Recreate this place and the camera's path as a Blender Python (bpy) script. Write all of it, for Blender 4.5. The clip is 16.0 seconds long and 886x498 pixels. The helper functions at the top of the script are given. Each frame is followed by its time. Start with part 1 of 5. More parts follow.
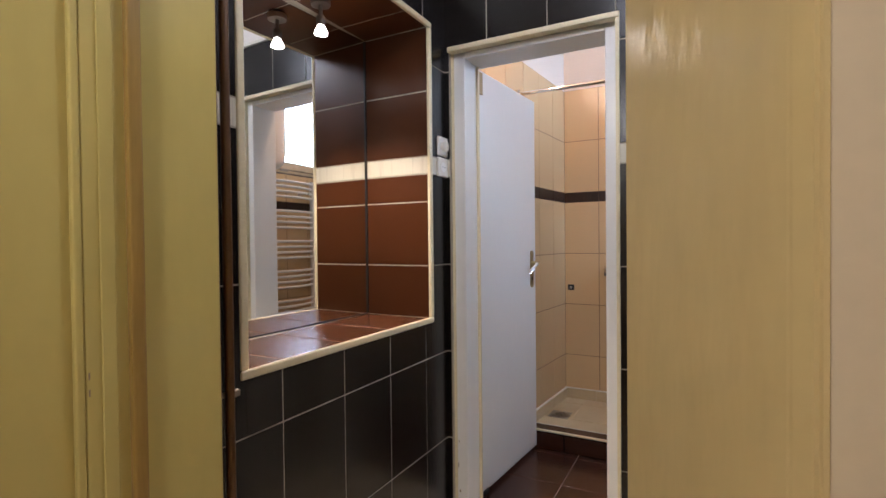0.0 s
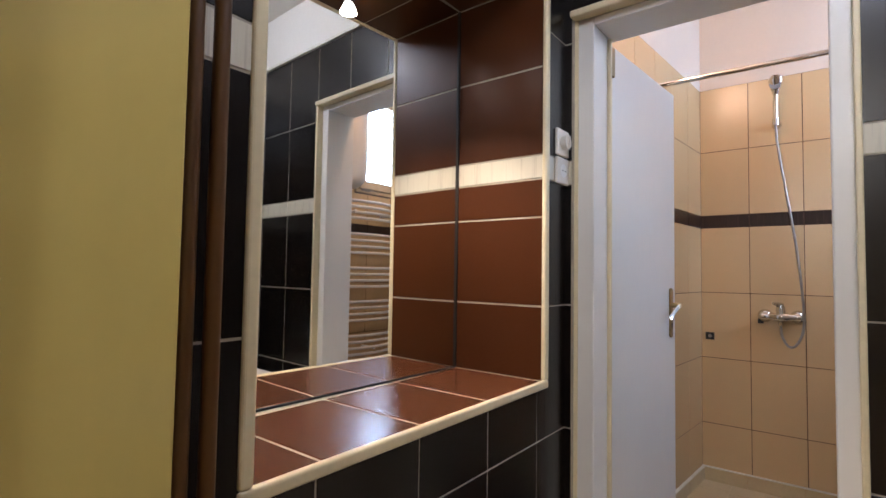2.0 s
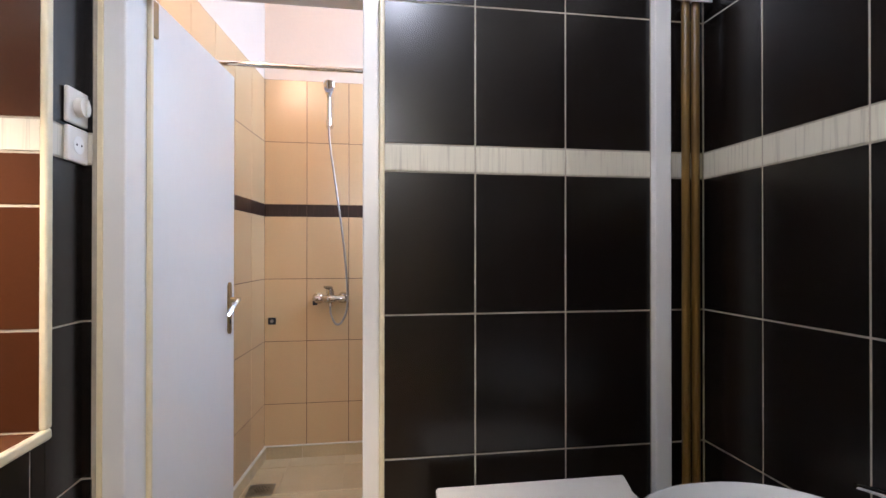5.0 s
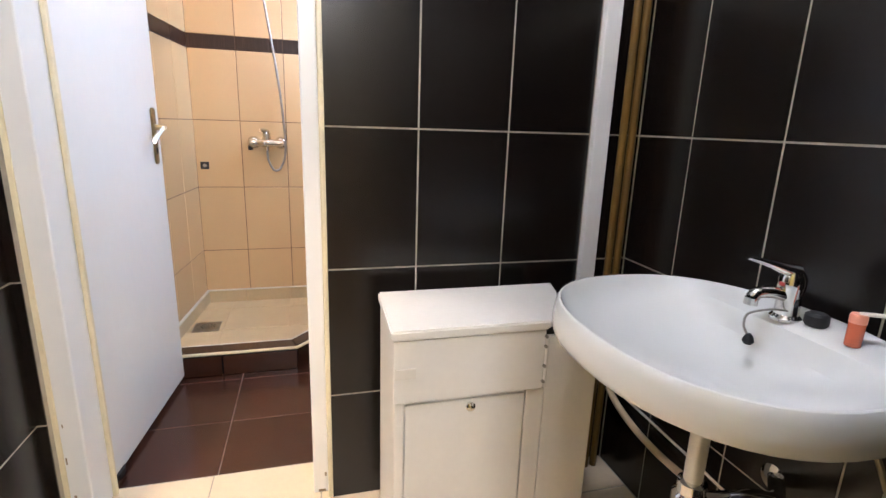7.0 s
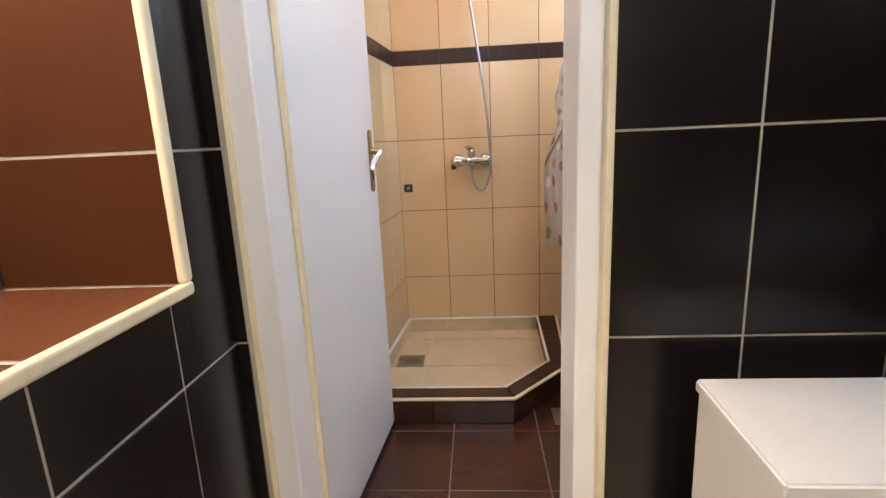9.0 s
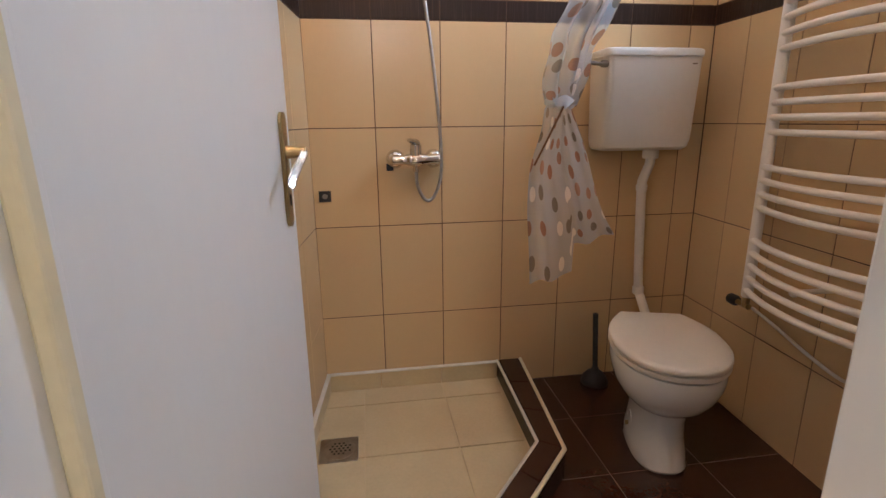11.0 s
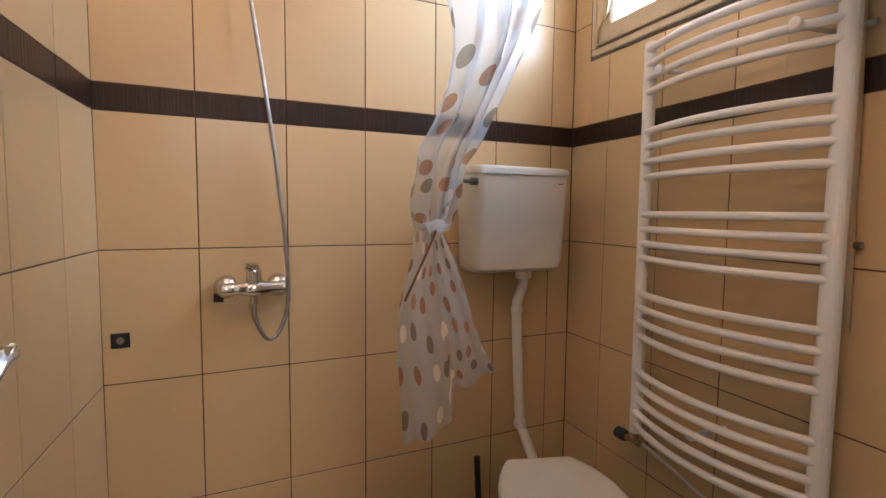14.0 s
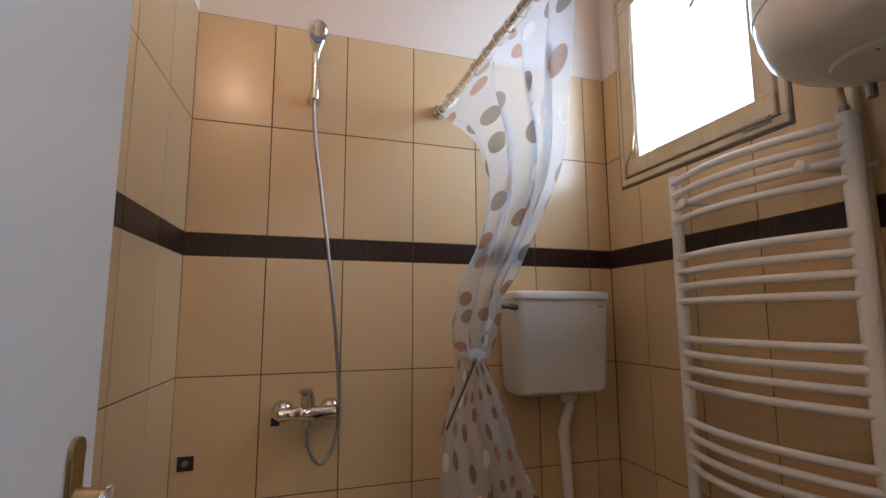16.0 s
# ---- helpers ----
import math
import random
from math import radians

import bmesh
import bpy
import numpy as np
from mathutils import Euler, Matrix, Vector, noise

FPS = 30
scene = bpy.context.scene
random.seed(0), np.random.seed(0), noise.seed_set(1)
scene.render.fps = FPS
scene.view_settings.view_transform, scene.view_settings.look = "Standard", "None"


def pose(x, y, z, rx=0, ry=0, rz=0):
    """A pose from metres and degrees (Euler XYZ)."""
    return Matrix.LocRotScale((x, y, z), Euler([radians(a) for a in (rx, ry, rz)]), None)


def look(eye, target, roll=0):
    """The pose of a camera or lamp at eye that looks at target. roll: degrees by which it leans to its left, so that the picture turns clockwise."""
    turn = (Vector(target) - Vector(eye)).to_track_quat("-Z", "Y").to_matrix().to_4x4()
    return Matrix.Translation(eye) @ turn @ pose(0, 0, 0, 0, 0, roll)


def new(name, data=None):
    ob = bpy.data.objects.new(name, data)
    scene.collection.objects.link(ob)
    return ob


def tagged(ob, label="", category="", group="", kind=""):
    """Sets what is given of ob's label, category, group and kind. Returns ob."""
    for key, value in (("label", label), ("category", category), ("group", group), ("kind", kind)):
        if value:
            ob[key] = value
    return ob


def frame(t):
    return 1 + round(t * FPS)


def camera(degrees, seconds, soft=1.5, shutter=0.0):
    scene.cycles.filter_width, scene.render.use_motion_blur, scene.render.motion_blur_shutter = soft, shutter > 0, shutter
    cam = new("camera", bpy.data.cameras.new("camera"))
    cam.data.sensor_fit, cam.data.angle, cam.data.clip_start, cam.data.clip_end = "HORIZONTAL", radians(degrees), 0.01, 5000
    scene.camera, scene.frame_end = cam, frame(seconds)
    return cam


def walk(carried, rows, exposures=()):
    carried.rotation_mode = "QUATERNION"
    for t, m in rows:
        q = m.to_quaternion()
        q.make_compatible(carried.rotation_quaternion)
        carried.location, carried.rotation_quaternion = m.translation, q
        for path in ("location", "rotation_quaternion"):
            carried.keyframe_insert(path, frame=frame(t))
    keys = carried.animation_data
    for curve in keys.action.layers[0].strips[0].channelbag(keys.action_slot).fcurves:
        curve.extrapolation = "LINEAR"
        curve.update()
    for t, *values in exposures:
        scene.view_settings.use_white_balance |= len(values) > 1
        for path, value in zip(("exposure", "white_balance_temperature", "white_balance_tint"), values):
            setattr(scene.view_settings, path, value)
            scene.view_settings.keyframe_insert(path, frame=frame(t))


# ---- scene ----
cam = camera(83.6, 16.0)
PATH = [
    (0, (0.095, 0.164, 1.218), (-0.843, 1.93, 1.187), -0.6),
    (0.5, (-0.022, 0.312, 1.171), (-1.15, 1.964, 1.171), -1.1),
    (1, (-0.091, 0.389, 1.202), (-1.302, 1.981, 1.186), 0.0),
    (1.5, (-0.156, 0.467, 1.232), (-1.386, 2.044, 1.239), 0.5),
    (2, (-0.256, 0.609, 1.217), (-1.478, 2.19, 1.307), 0.9),
    (2.5, (-0.293, 0.692, 1.244), (-1.387, 2.364, 1.327), 1.1),
    (3, (-0.302, 0.743, 1.258), (-1.139, 2.558, 1.336), 1.2),
    (3.5, (-0.289, 0.776, 1.274), (-0.82, 2.702, 1.362), 0.9),
    (4, (-0.248, 0.785, 1.28), (-0.468, 2.77, 1.382), 0.3),
    (4.5, (-0.228, 0.779, 1.297), (-0.139, 2.775, 1.379), -0.0),
    (7, (-0.227, 0.758, 1.128), (0.288, 2.629, 0.646), 1.9),
    (7.5, (-0.262, 0.772, 1.095), (0.092, 2.664, 0.555), 1.1),
    (8, (-0.304, 0.826, 1.092), (-0.17, 2.748, 0.554), -0.6),
    (8.5, (-0.386, 0.935, 1.095), (-0.41, 2.876, 0.614), -2.4),
    (9, (-0.422, 1.189, 1.117), (-0.569, 3.136, 0.685), -2.6),
    (11.5, (-0.658, 2.051, 1.142), (-0.215, 3.923, 0.595), -0.0),
    (12, (-0.628, 2.137, 1.144), (-0.06, 3.963, 0.557), 0.5),
    (12.5, (-0.578, 2.214, 1.142), (0.075, 4.016, 0.567), 0.9),
    (13, (-0.557, 2.26, 1.162), (0.172, 4.056, 0.669), 1.1),
    (13.5, (-0.571, 2.276, 1.188), (0.237, 4.074, 0.849), 0.6),
    (14, (-0.563, 2.276, 1.236), (0.283, 4.082, 1.082), 0.6),
    (14.5, (-0.562, 2.276, 1.277), (0.301, 4.08, 1.3), 0.2),
    (15, (-0.572, 2.277, 1.308), (0.285, 4.076, 1.475), -0.2),
    (15.5, (-0.577, 2.252, 1.283), (0.205, 4.068, 1.583), -0.8),
    (16, (-0.562, 2.158, 1.305), (0.071, 4.036, 1.571), -0.2),
]
walk(cam, [(t, look(eye, target, roll)) for t, eye, target, roll in PATH],
     [(0, -0.28, 5680, 17), (1.0, -0.2, 5780, 17), (2.5, -0.36, 5620, 17), (3.5, -0.22, 5570, 17), (4.5, -0.02, 5570, 17), (7.0, 0.9, 5600, 15), (8.0, 0.4, 5800, 15), (9, 0.48, 5850, 16),
      (11.5, -0.13, 6200, 18), (12.5, 0.17, 6300, 17), (14.0, -0.1, 6080, 16), (15.0, -0.44, 5980, 16), (16.0, -0.93, 5980, 16)])

# ---- light ----
world = bpy.data.worlds.new("world")
world.use_nodes = True
scene.world = world
_nt = world.node_tree
_sky = _nt.nodes.new("ShaderNodeTexSky")
_sky.sky_type, _sky.sun_disc = "NISHITA", False
_sky.sun_elevation, _sky.sun_rotation = radians(48), radians(200)
_nt.links.new(_sky.outputs[0], _nt.nodes["Background"].inputs[0])
_nt.nodes["Background"].inputs[1].default_value = 0.15


def lamp(name, kind, place, power, color, size=0.1, aim=None, size_y=None):
    data = bpy.data.lights.new(name, kind)
    data.energy, data.color = power, color
    if kind == "AREA":
        data.shape, data.size, data.size_y = "RECTANGLE", size, size_y or size
    elif kind == "SUN":
        data.angle = size
    else:
        data.shadow_soft_size = size
    ob = new(name, data)
    ob.matrix_world = look(place, aim) if aim else pose(*place)
    return ob


WARM, NEUTRAL, COOL = (1.0, 0.72, 0.45), (1.0, 0.9, 0.78), (0.8, 0.88, 1.0)
lamp("sun_light", "SUN", (6, 1, 8), 2.0, (1.0, 0.95, 0.88), radians(0.5), (0.6, -5, 0))
lamp("window_daylight", "AREA", (0.945, 3.44, 2.23), 60, (0.58, 0.78, 1.0), 0.85, (-0.07, 3.49, 2.23), 0.9)
lamp("wc_bulb_light", "POINT", (-0.845, 2.47, 2.68), 21, (1.0, 0.65, 0.4), 0.045)
spot = lamp("niche_bulb_light", "SPOT", (-1.13, 1.55, 1.965), 60, (1.0, 0.77, 0.52), 0.024, (-1.12, 1.54, 0.9))
spot.data.spot_size, spot.data.spot_blend = radians(106), 0.6
lamp("washroom_bulb_light", "POINT", (-0.1, 1.25, 2.42), 21, (0.97, 0.97, 1.0), 0.09)
# added fill behind the camera that brightens the entry door and jambs
lamp("hall_bulb_light", "POINT", (-0.35, -0.75, 2.3), 60, (1.0, 0.93, 0.8), 0.12)


# ---- materials ----
def material(name, color, rough=0.5, metal=0.0, second=None, scale=6.0, fine=0.0, fine_scale=60.0, bump=0.0, bump_scale=40.0,
             coat=0.0, per_piece=0.0, stretch=(1, 1, 1), rough_var=0.0, blend=(0.2, 0.8), emit=0.0, trans=0.0, spec=0.5):
    m = bpy.data.materials.new(name)
    m.use_nodes = True
    nt = m.node_tree
    b = nt.nodes["Principled BSDF"]
    b.inputs["Base Color"].default_value = (*color, 1)
    b.inputs["Roughness"].default_value = rough
    b.inputs["Metallic"].default_value = metal
    b.inputs["Specular IOR Level"].default_value = spec
    b.inputs["Coat Weight"].default_value = coat
    b.inputs["Coat Roughness"].default_value = 0.06
    b.inputs["Transmission Weight"].default_value = trans
    if emit:
        b.inputs["Emission Color"].default_value = (*color, 1)
        b.inputs["Emission Strength"].default_value = emit
    co = nt.nodes.new("ShaderNodeTexCoord")
    mp = nt.nodes.new("ShaderNodeMapping")
    mp.inputs["Scale"].default_value = stretch
    nt.links.new(co.outputs["Object"], mp.inputs[0])
    if per_piece:
        oi, sc = nt.nodes.new("ShaderNodeObjectInfo"), nt.nodes.new("ShaderNodeMath")
        sc.operation, sc.inputs[1].default_value = "MULTIPLY", 37.0
        nt.links.new(oi.outputs["Random"], sc.inputs[0])
        nt.links.new(sc.outputs[0], mp.inputs["Location"])

    def noise_tex(sc, detail=4):
        n = nt.nodes.new("ShaderNodeTexNoise")
        n.inputs["Scale"].default_value, n.inputs["Detail"].default_value = sc, detail
        nt.links.new(mp.outputs[0], n.inputs["Vector"])
        return n
    last = None
    if second:
        n = noise_tex(scale)
        ramp = nt.nodes.new("ShaderNodeValToRGB")
        ramp.color_ramp.elements[0].position, ramp.color_ramp.elements[1].position = blend
        ramp.color_ramp.elements[0].color, ramp.color_ramp.elements[1].color = (*color, 1), (*second, 1)
        nt.links.new(n.outputs[0], ramp.inputs[0])
        last = ramp.outputs[0]
    if fine:
        n = noise_tex(fine_scale, 2)
        mr = nt.nodes.new("ShaderNodeMapRange")
        mr.inputs["To Min"].default_value, mr.inputs["To Max"].default_value = 1 - fine, 1 + fine
        nt.links.new(n.outputs[0], mr.inputs[0])
        hsv = nt.nodes.new("ShaderNodeHueSaturation")
        hsv.inputs["Color"].default_value = (*color, 1)
        if last:
            nt.links.new(last, hsv.inputs["Color"])
        nt.links.new(mr.outputs[0], hsv.inputs["Value"])
        last = hsv.outputs[0]
    if per_piece:
        info = nt.nodes.new("ShaderNodeObjectInfo")
        mr = nt.nodes.new("ShaderNodeMapRange")
        mr.inputs["To Min"].default_value, mr.inputs["To Max"].default_value = 1 - per_piece, 1 + per_piece
        nt.links.new(info.outputs["Random"], mr.inputs[0])
        hsv = nt.nodes.new("ShaderNodeHueSaturation")
        hsv.inputs["Color"].default_value = (*color, 1)
        if last:
            nt.links.new(last, hsv.inputs["Color"])
        nt.links.new(mr.outputs[0], hsv.inputs["Value"])
        last = hsv.outputs[0]
    if last:
        nt.links.new(last, b.inputs["Base Color"])
    if rough_var:
        n = noise_tex(9.0)
        mr = nt.nodes.new("ShaderNodeMapRange")
        mr.inputs["To Min"].default_value, mr.inputs["To Max"].default_value = max(0.02, rough - rough_var), rough + rough_var
        nt.links.new(n.outputs[0], mr.inputs[0])
        nt.links.new(mr.outputs[0], b.inputs["Roughness"])
    if bump:
        n = noise_tex(bump_scale, 3)
        bp = nt.nodes.new("ShaderNodeBump")
        bp.inputs["Strength"].default_value, bp.inputs["Distance"].default_value = bump, 0.004
        nt.links.new(n.outputs[0], bp.inputs["Height"])
        nt.links.new(bp.outputs[0], b.inputs["Normal"])
    return m


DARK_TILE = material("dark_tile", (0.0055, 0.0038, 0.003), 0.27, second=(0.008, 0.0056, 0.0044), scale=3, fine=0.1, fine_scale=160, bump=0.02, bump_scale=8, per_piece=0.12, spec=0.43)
# same dark brown tile, with the niche lamp's warm light mixed into its colour
LIT_NICHE_TILE = material("dark_tile_lamplit", (0.056, 0.0168, 0.0046), 0.34, second=(0.063, 0.0195, 0.0056), scale=3, fine=0.08, fine_scale=150, bump=0.02, bump_scale=8, per_piece=0.06, spec=0.25)
# the tile once more, colour raised for the lamp shining down on the shelf
LIT_SHELF_TILE = material("dark_tile_lamplit_shelf", (0.1, 0.034, 0.0135), 0.25, second=(0.112, 0.039, 0.016), scale=3, fine=0.08, fine_scale=150, bump=0.003, bump_scale=5, per_piece=0.06)
FLOOR_BROWN = material("brown_floor_tile", (0.037, 0.0118, 0.0064), 0.24, second=(0.045, 0.0158, 0.009), scale=5, fine=0.12, fine_scale=120, bump=0.05, bump_scale=30, per_piece=0.1)
BEIGE_TILE = material("beige_tile", (0.63, 0.45, 0.245), 0.25, second=(0.61, 0.43, 0.23), scale=2.2, fine=0.018, fine_scale=90, bump=0.012, bump_scale=6, per_piece=0.03, stretch=(1.6, 0.4, 1))
TRAY_TILE = material("tray_tile", (0.6, 0.49, 0.3), 0.4, second=(0.52, 0.41, 0.24), scale=7, fine=0.08, fine_scale=90, bump=0.05, per_piece=0.05)
CREAM_FLOOR = material("cream_floor_tile", (0.72, 0.6, 0.42), 0.3, second=(0.66, 0.54, 0.37), scale=5, fine=0.06, bump=0.05, per_piece=0.04)
LIGHT_BAND = material("ribbed_cream_band", (0.62, 0.59, 0.48), 0.4, second=(0.46, 0.43, 0.35), scale=14, stretch=(11, 0.35, 1), bump=0.3, bump_scale=16, blend=(0.52, 0.72), per_piece=0.03)
DARK_BAND = material("ribbed_dark_band", (0.028, 0.014, 0.0095), 0.35, second=(0.06, 0.032, 0.022), scale=14, stretch=(11, 0.35, 1), bump=0.3, bump_scale=16, blend=(0.5, 0.75), per_piece=0.05, spec=0.3)
PALE_GROUT = material("pale_grout", (0.46, 0.42, 0.34), 0.85, second=(0.32, 0.28, 0.21), scale=9, fine=0.15, bump=0.2)
MID_GROUT = material("brown_grout", (0.26, 0.2, 0.16), 0.85, second=(0.13, 0.1, 0.08), scale=9, fine=0.15, bump=0.2)
DARK_GROUT = material("dark_grout", (0.1, 0.05, 0.028), 0.85, second=(0.065, 0.034, 0.02), scale=9, fine=0.15, bump=0.2)
PLASTER = material("white_plaster", (0.8, 0.77, 0.71), 0.8, second=(0.74, 0.7, 0.63), scale=2.5, fine=0.03, bump=0.12, bump_scale=55)
WC_PLASTER = material("warm_white_plaster", (0.70, 0.61, 0.52), 0.5, second=(0.66, 0.57, 0.48), scale=2.5, fine=0.03, bump=0.1, bump_scale=40)
HALL_PAINT = material("hall_paint", (0.62, 0.52, 0.36), 0.7, second=(0.56, 0.46, 0.31), scale=2, fine=0.04, bump=0.1)
YELLOW_PAINT = material("yellowed_gloss_paint", (0.58, 0.485, 0.165), 0.2, second=(0.5, 0.405, 0.125), scale=3, fine=0.05, fine_scale=30, bump=0.16, bump_scale=11, rough_var=0.07, stretch=(1, 1, 0.35))
JAMB_PAINT = material("thick_beige_gloss_paint", (0.63, 0.51, 0.26), 0.2, second=(0.56, 0.43, 0.2), scale=2.5, fine=0.06, fine_scale=30, bump=1.0, bump_scale=16, rough_var=0.08, stretch=(1, 1, 0.35))
STOP_PAINT = material("worn_varnished_wood", (0.36, 0.235, 0.06), 0.3, second=(0.26, 0.155, 0.035), scale=9, fine=0.12, bump=0.15, stretch=(3, 3, 0.3))
WHITE_PAINT = material("white_gloss_paint", (0.78, 0.78, 0.76), 0.3, second=(0.75, 0.745, 0.715), scale=2.5, fine=0.02, fine_scale=40, bump=0.04, bump_scale=6, stretch=(1, 1, 0.3))
CREAM_TRIM = material("cream_trim", (0.74, 0.67, 0.47), 0.35, second=(0.68, 0.59, 0.37), scale=10, fine=0.08, bump=0.06)
WHITE_TRIM = material("white_trim", (0.72, 0.7, 0.62), 0.4, second=(0.62, 0.58, 0.48), scale=14, fine=0.06)
CERAMIC = material("white_ceramic", (0.8, 0.81, 0.8), 0.08, coat=0.6, second=(0.76, 0.77, 0.75), scale=2)
PLASTIC = material("white_plastic", (0.72, 0.69, 0.63), 0.35, second=(0.66, 0.62, 0.55), scale=4, fine=0.03)
LAMINATE = material("white_laminate", (0.78, 0.76, 0.72), 0.42, second=(0.72, 0.69, 0.63), scale=4, fine=0.03, bump=0.05)
ENAMEL = material("white_enamel", (0.78, 0.75, 0.7), 0.28, second=(0.74, 0.7, 0.64), scale=3)
CHROME = material("chrome", (0.75, 0.74, 0.72), 0.09, 1.0, second=(0.66, 0.64, 0.6), scale=20)
STEEL = material("dull_steel", (0.45, 0.43, 0.4), 0.35, 1.0, second=(0.28, 0.25, 0.21), scale=18, fine=0.15)
BRASS = material("aged_brass", (0.52, 0.4, 0.2), 0.28, 1.0, second=(0.3, 0.22, 0.1), scale=22, fine=0.15)
HOSE = material("brushed_hose", (0.45, 0.42, 0.38), 0.36, 1.0, second=(0.3, 0.29, 0.28), scale=40, bump=0.4, bump_scale=260)
BLACK_RUBBER = material("black_rubber", (0.014, 0.014, 0.014), 0.55, fine=0.2)
BROWN_PIPE = material("brown_painted_pipe", (0.11, 0.05, 0.014), 0.35, second=(0.075, 0.032, 0.01), scale=8, fine=0.1, bump=0.08)
OCHRE_PIPE = material("ochre_painted_pipe", (0.15, 0.085, 0.015), 0.35, second=(0.1, 0.055, 0.011), scale=8, fine=0.1, bump=0.08)
WINDOW_PAINT = material("aged_window_paint", (0.66, 0.55, 0.38), 0.4, second=(0.54, 0.42, 0.26), scale=9, fine=0.1, bump=0.15, stretch=(2, 2, 2))
DARK_GAP = material("dark_frame_paint", (0.07, 0.055, 0.045), 0.5, second=(0.16, 0.13, 0.1), scale=30, fine=0.2)
MIRROR = material("mirror_silver", (0.86, 0.87, 0.86), 0.015, 1.0)
NICHE_BULB = material("lit_reflector_bulb", (1.0, 0.9, 0.74), 0.4, emit=30.0)
FROST = material("frosted_glow", (1.0, 0.93, 0.82), 0.4, emit=6.0)
ORANGE = material("orange_soap", (0.8, 0.17, 0.07), 0.25, trans=0.3)
PINK = material("pink_lid", (0.75, 0.3, 0.2), 0.3)
GREY_MESH = material("grey_nozzles", (0.16, 0.17, 0.19), 0.4, fine=0.3, fine_scale=400)
WOOD_FLOOR = material("hall_parquet", (0.3, 0.17, 0.08), 0.4, second=(0.22, 0.12, 0.055), scale=8, fine=0.15, stretch=(1, 6, 1))
SCREEN_RED = material("red_print", (0.5, 0.05, 0.04), 0.4)
DIRT = material("grimy_chip", (0.26, 0.2, 0.12), 0.8, fine=0.3)


def glass_material():
    m = bpy.data.materials.new("window_glass")
    m.use_nodes = True
    nt = m.node_tree
    nt.nodes.clear()
    out = nt.nodes.new("ShaderNodeOutputMaterial")
    mix = nt.nodes.new("ShaderNodeMixShader")
    tr, gl = nt.nodes.new("ShaderNodeBsdfTransparent"), nt.nodes.new("ShaderNodeBsdfGlossy")
    gl.inputs["Roughness"].default_value = 0.03
    mix.inputs[0].default_value = 0.06
    nt.links.new(tr.outputs[0], mix.inputs[1])
    nt.links.new(gl.outputs[0], mix.inputs[2])
    nt.links.new(mix.outputs[0], out.inputs[0])
    return m


GLASS = glass_material()


def backdrop_material():
    m = bpy.data.materials.new("bright_sky")
    m.use_nodes = True
    nt = m.node_tree
    nt.nodes.clear()
    out, em = nt.nodes.new("ShaderNodeOutputMaterial"), nt.nodes.new("ShaderNodeEmission")
    em.inputs[0].default_value, em.inputs[1].default_value = (0.84, 0.92, 1.0, 1), 5.0
    nt.links.new(em.outputs[0], out.inputs[0])
    return m


def curtain_material():
    """Thin milky plastic with large printed dots in brown, grey and white, laid out on the cloth itself."""
    m = bpy.data.materials.new("dotted_plastic")
    m.use_nodes = True
    nt = m.node_tree
    b = nt.nodes["Principled BSDF"]
    uv = nt.nodes.new("ShaderNodeUVMap")
    uv.uv_map = "cloth"
    vo = nt.nodes.new("ShaderNodeTexVoronoi")
    vo.inputs["Scale"].default_value, vo.inputs["Randomness"].default_value = 9.0, 0.55
    vo.voronoi_dimensions = "2D"
    nt.links.new(uv.outputs[0], vo.inputs["Vector"])
    less = nt.nodes.new("ShaderNodeMath")
    less.operation = "LESS_THAN"
    less.inputs[1].default_value = 0.235
    nt.links.new(vo.outputs["Distance"], less.inputs[0])
    sep = nt.nodes.new("ShaderNodeSeparateColor")
    nt.links.new(vo.outputs["Color"], sep.inputs[0])
    ramp = nt.nodes.new("ShaderNodeValToRGB")
    ramp.color_ramp.interpolation = "CONSTANT"
    e = ramp.color_ramp.elements
    e[0].position, e[0].color = 0.0, (0.34, 0.17, 0.11, 1)
    e[1].position, e[1].color = 0.3, (0.2, 0.185, 0.16, 1)
    for p, c in ((0.55, (0.42, 0.25, 0.18, 1)), (0.72, (0.85, 0.83, 0.8, 1)), (0.86, (0.3, 0.27, 0.23, 1))):
        x = e.new(p)
        x.color = c
    nt.links.new(sep.outputs[0], ramp.inputs[0])
    mix = nt.nodes.new("ShaderNodeMix")
    mix.data_type = "RGBA"
    mix.inputs["A"].default_value = (0.72, 0.76, 0.8, 1)
    nt.links.new(less.outputs[0], mix.inputs["Factor"])
    nt.links.new(ramp.outputs[0], mix.inputs["B"])
    nt.links.new(mix.outputs["Result"], b.inputs["Base Color"])
    b.inputs["Roughness"].default_value = 0.3
    tl, tp, m1, m2 = (nt.nodes.new(k) for k in ("ShaderNodeBsdfTranslucent", "ShaderNodeBsdfTransparent", "ShaderNodeMixShader", "ShaderNodeMixShader"))
    nt.links.new(mix.outputs["Result"], tl.inputs[0])
    m1.inputs[0].default_value = 0.45
    nt.links.new(b.outputs[0], m1.inputs[1])
    nt.links.new(tl.outputs[0], m1.inputs[2])
    mr = nt.nodes.new("ShaderNodeMapRange")
    mr.inputs["To Min"].default_value, mr.inputs["To Max"].default_value = 0.55, 0.3
    nt.links.new(less.outputs[0], mr.inputs[0])
    nt.links.new(mr.outputs[0], m2.inputs[0])
    nt.links.new(m1.outputs[0], m2.inputs[1])
    nt.links.new(tp.outputs[0], m2.inputs[2])
    nt.links.new(m2.outputs[0], nt.nodes["Material Output"].inputs[0])
    return m


CURTAIN = curtain_material()


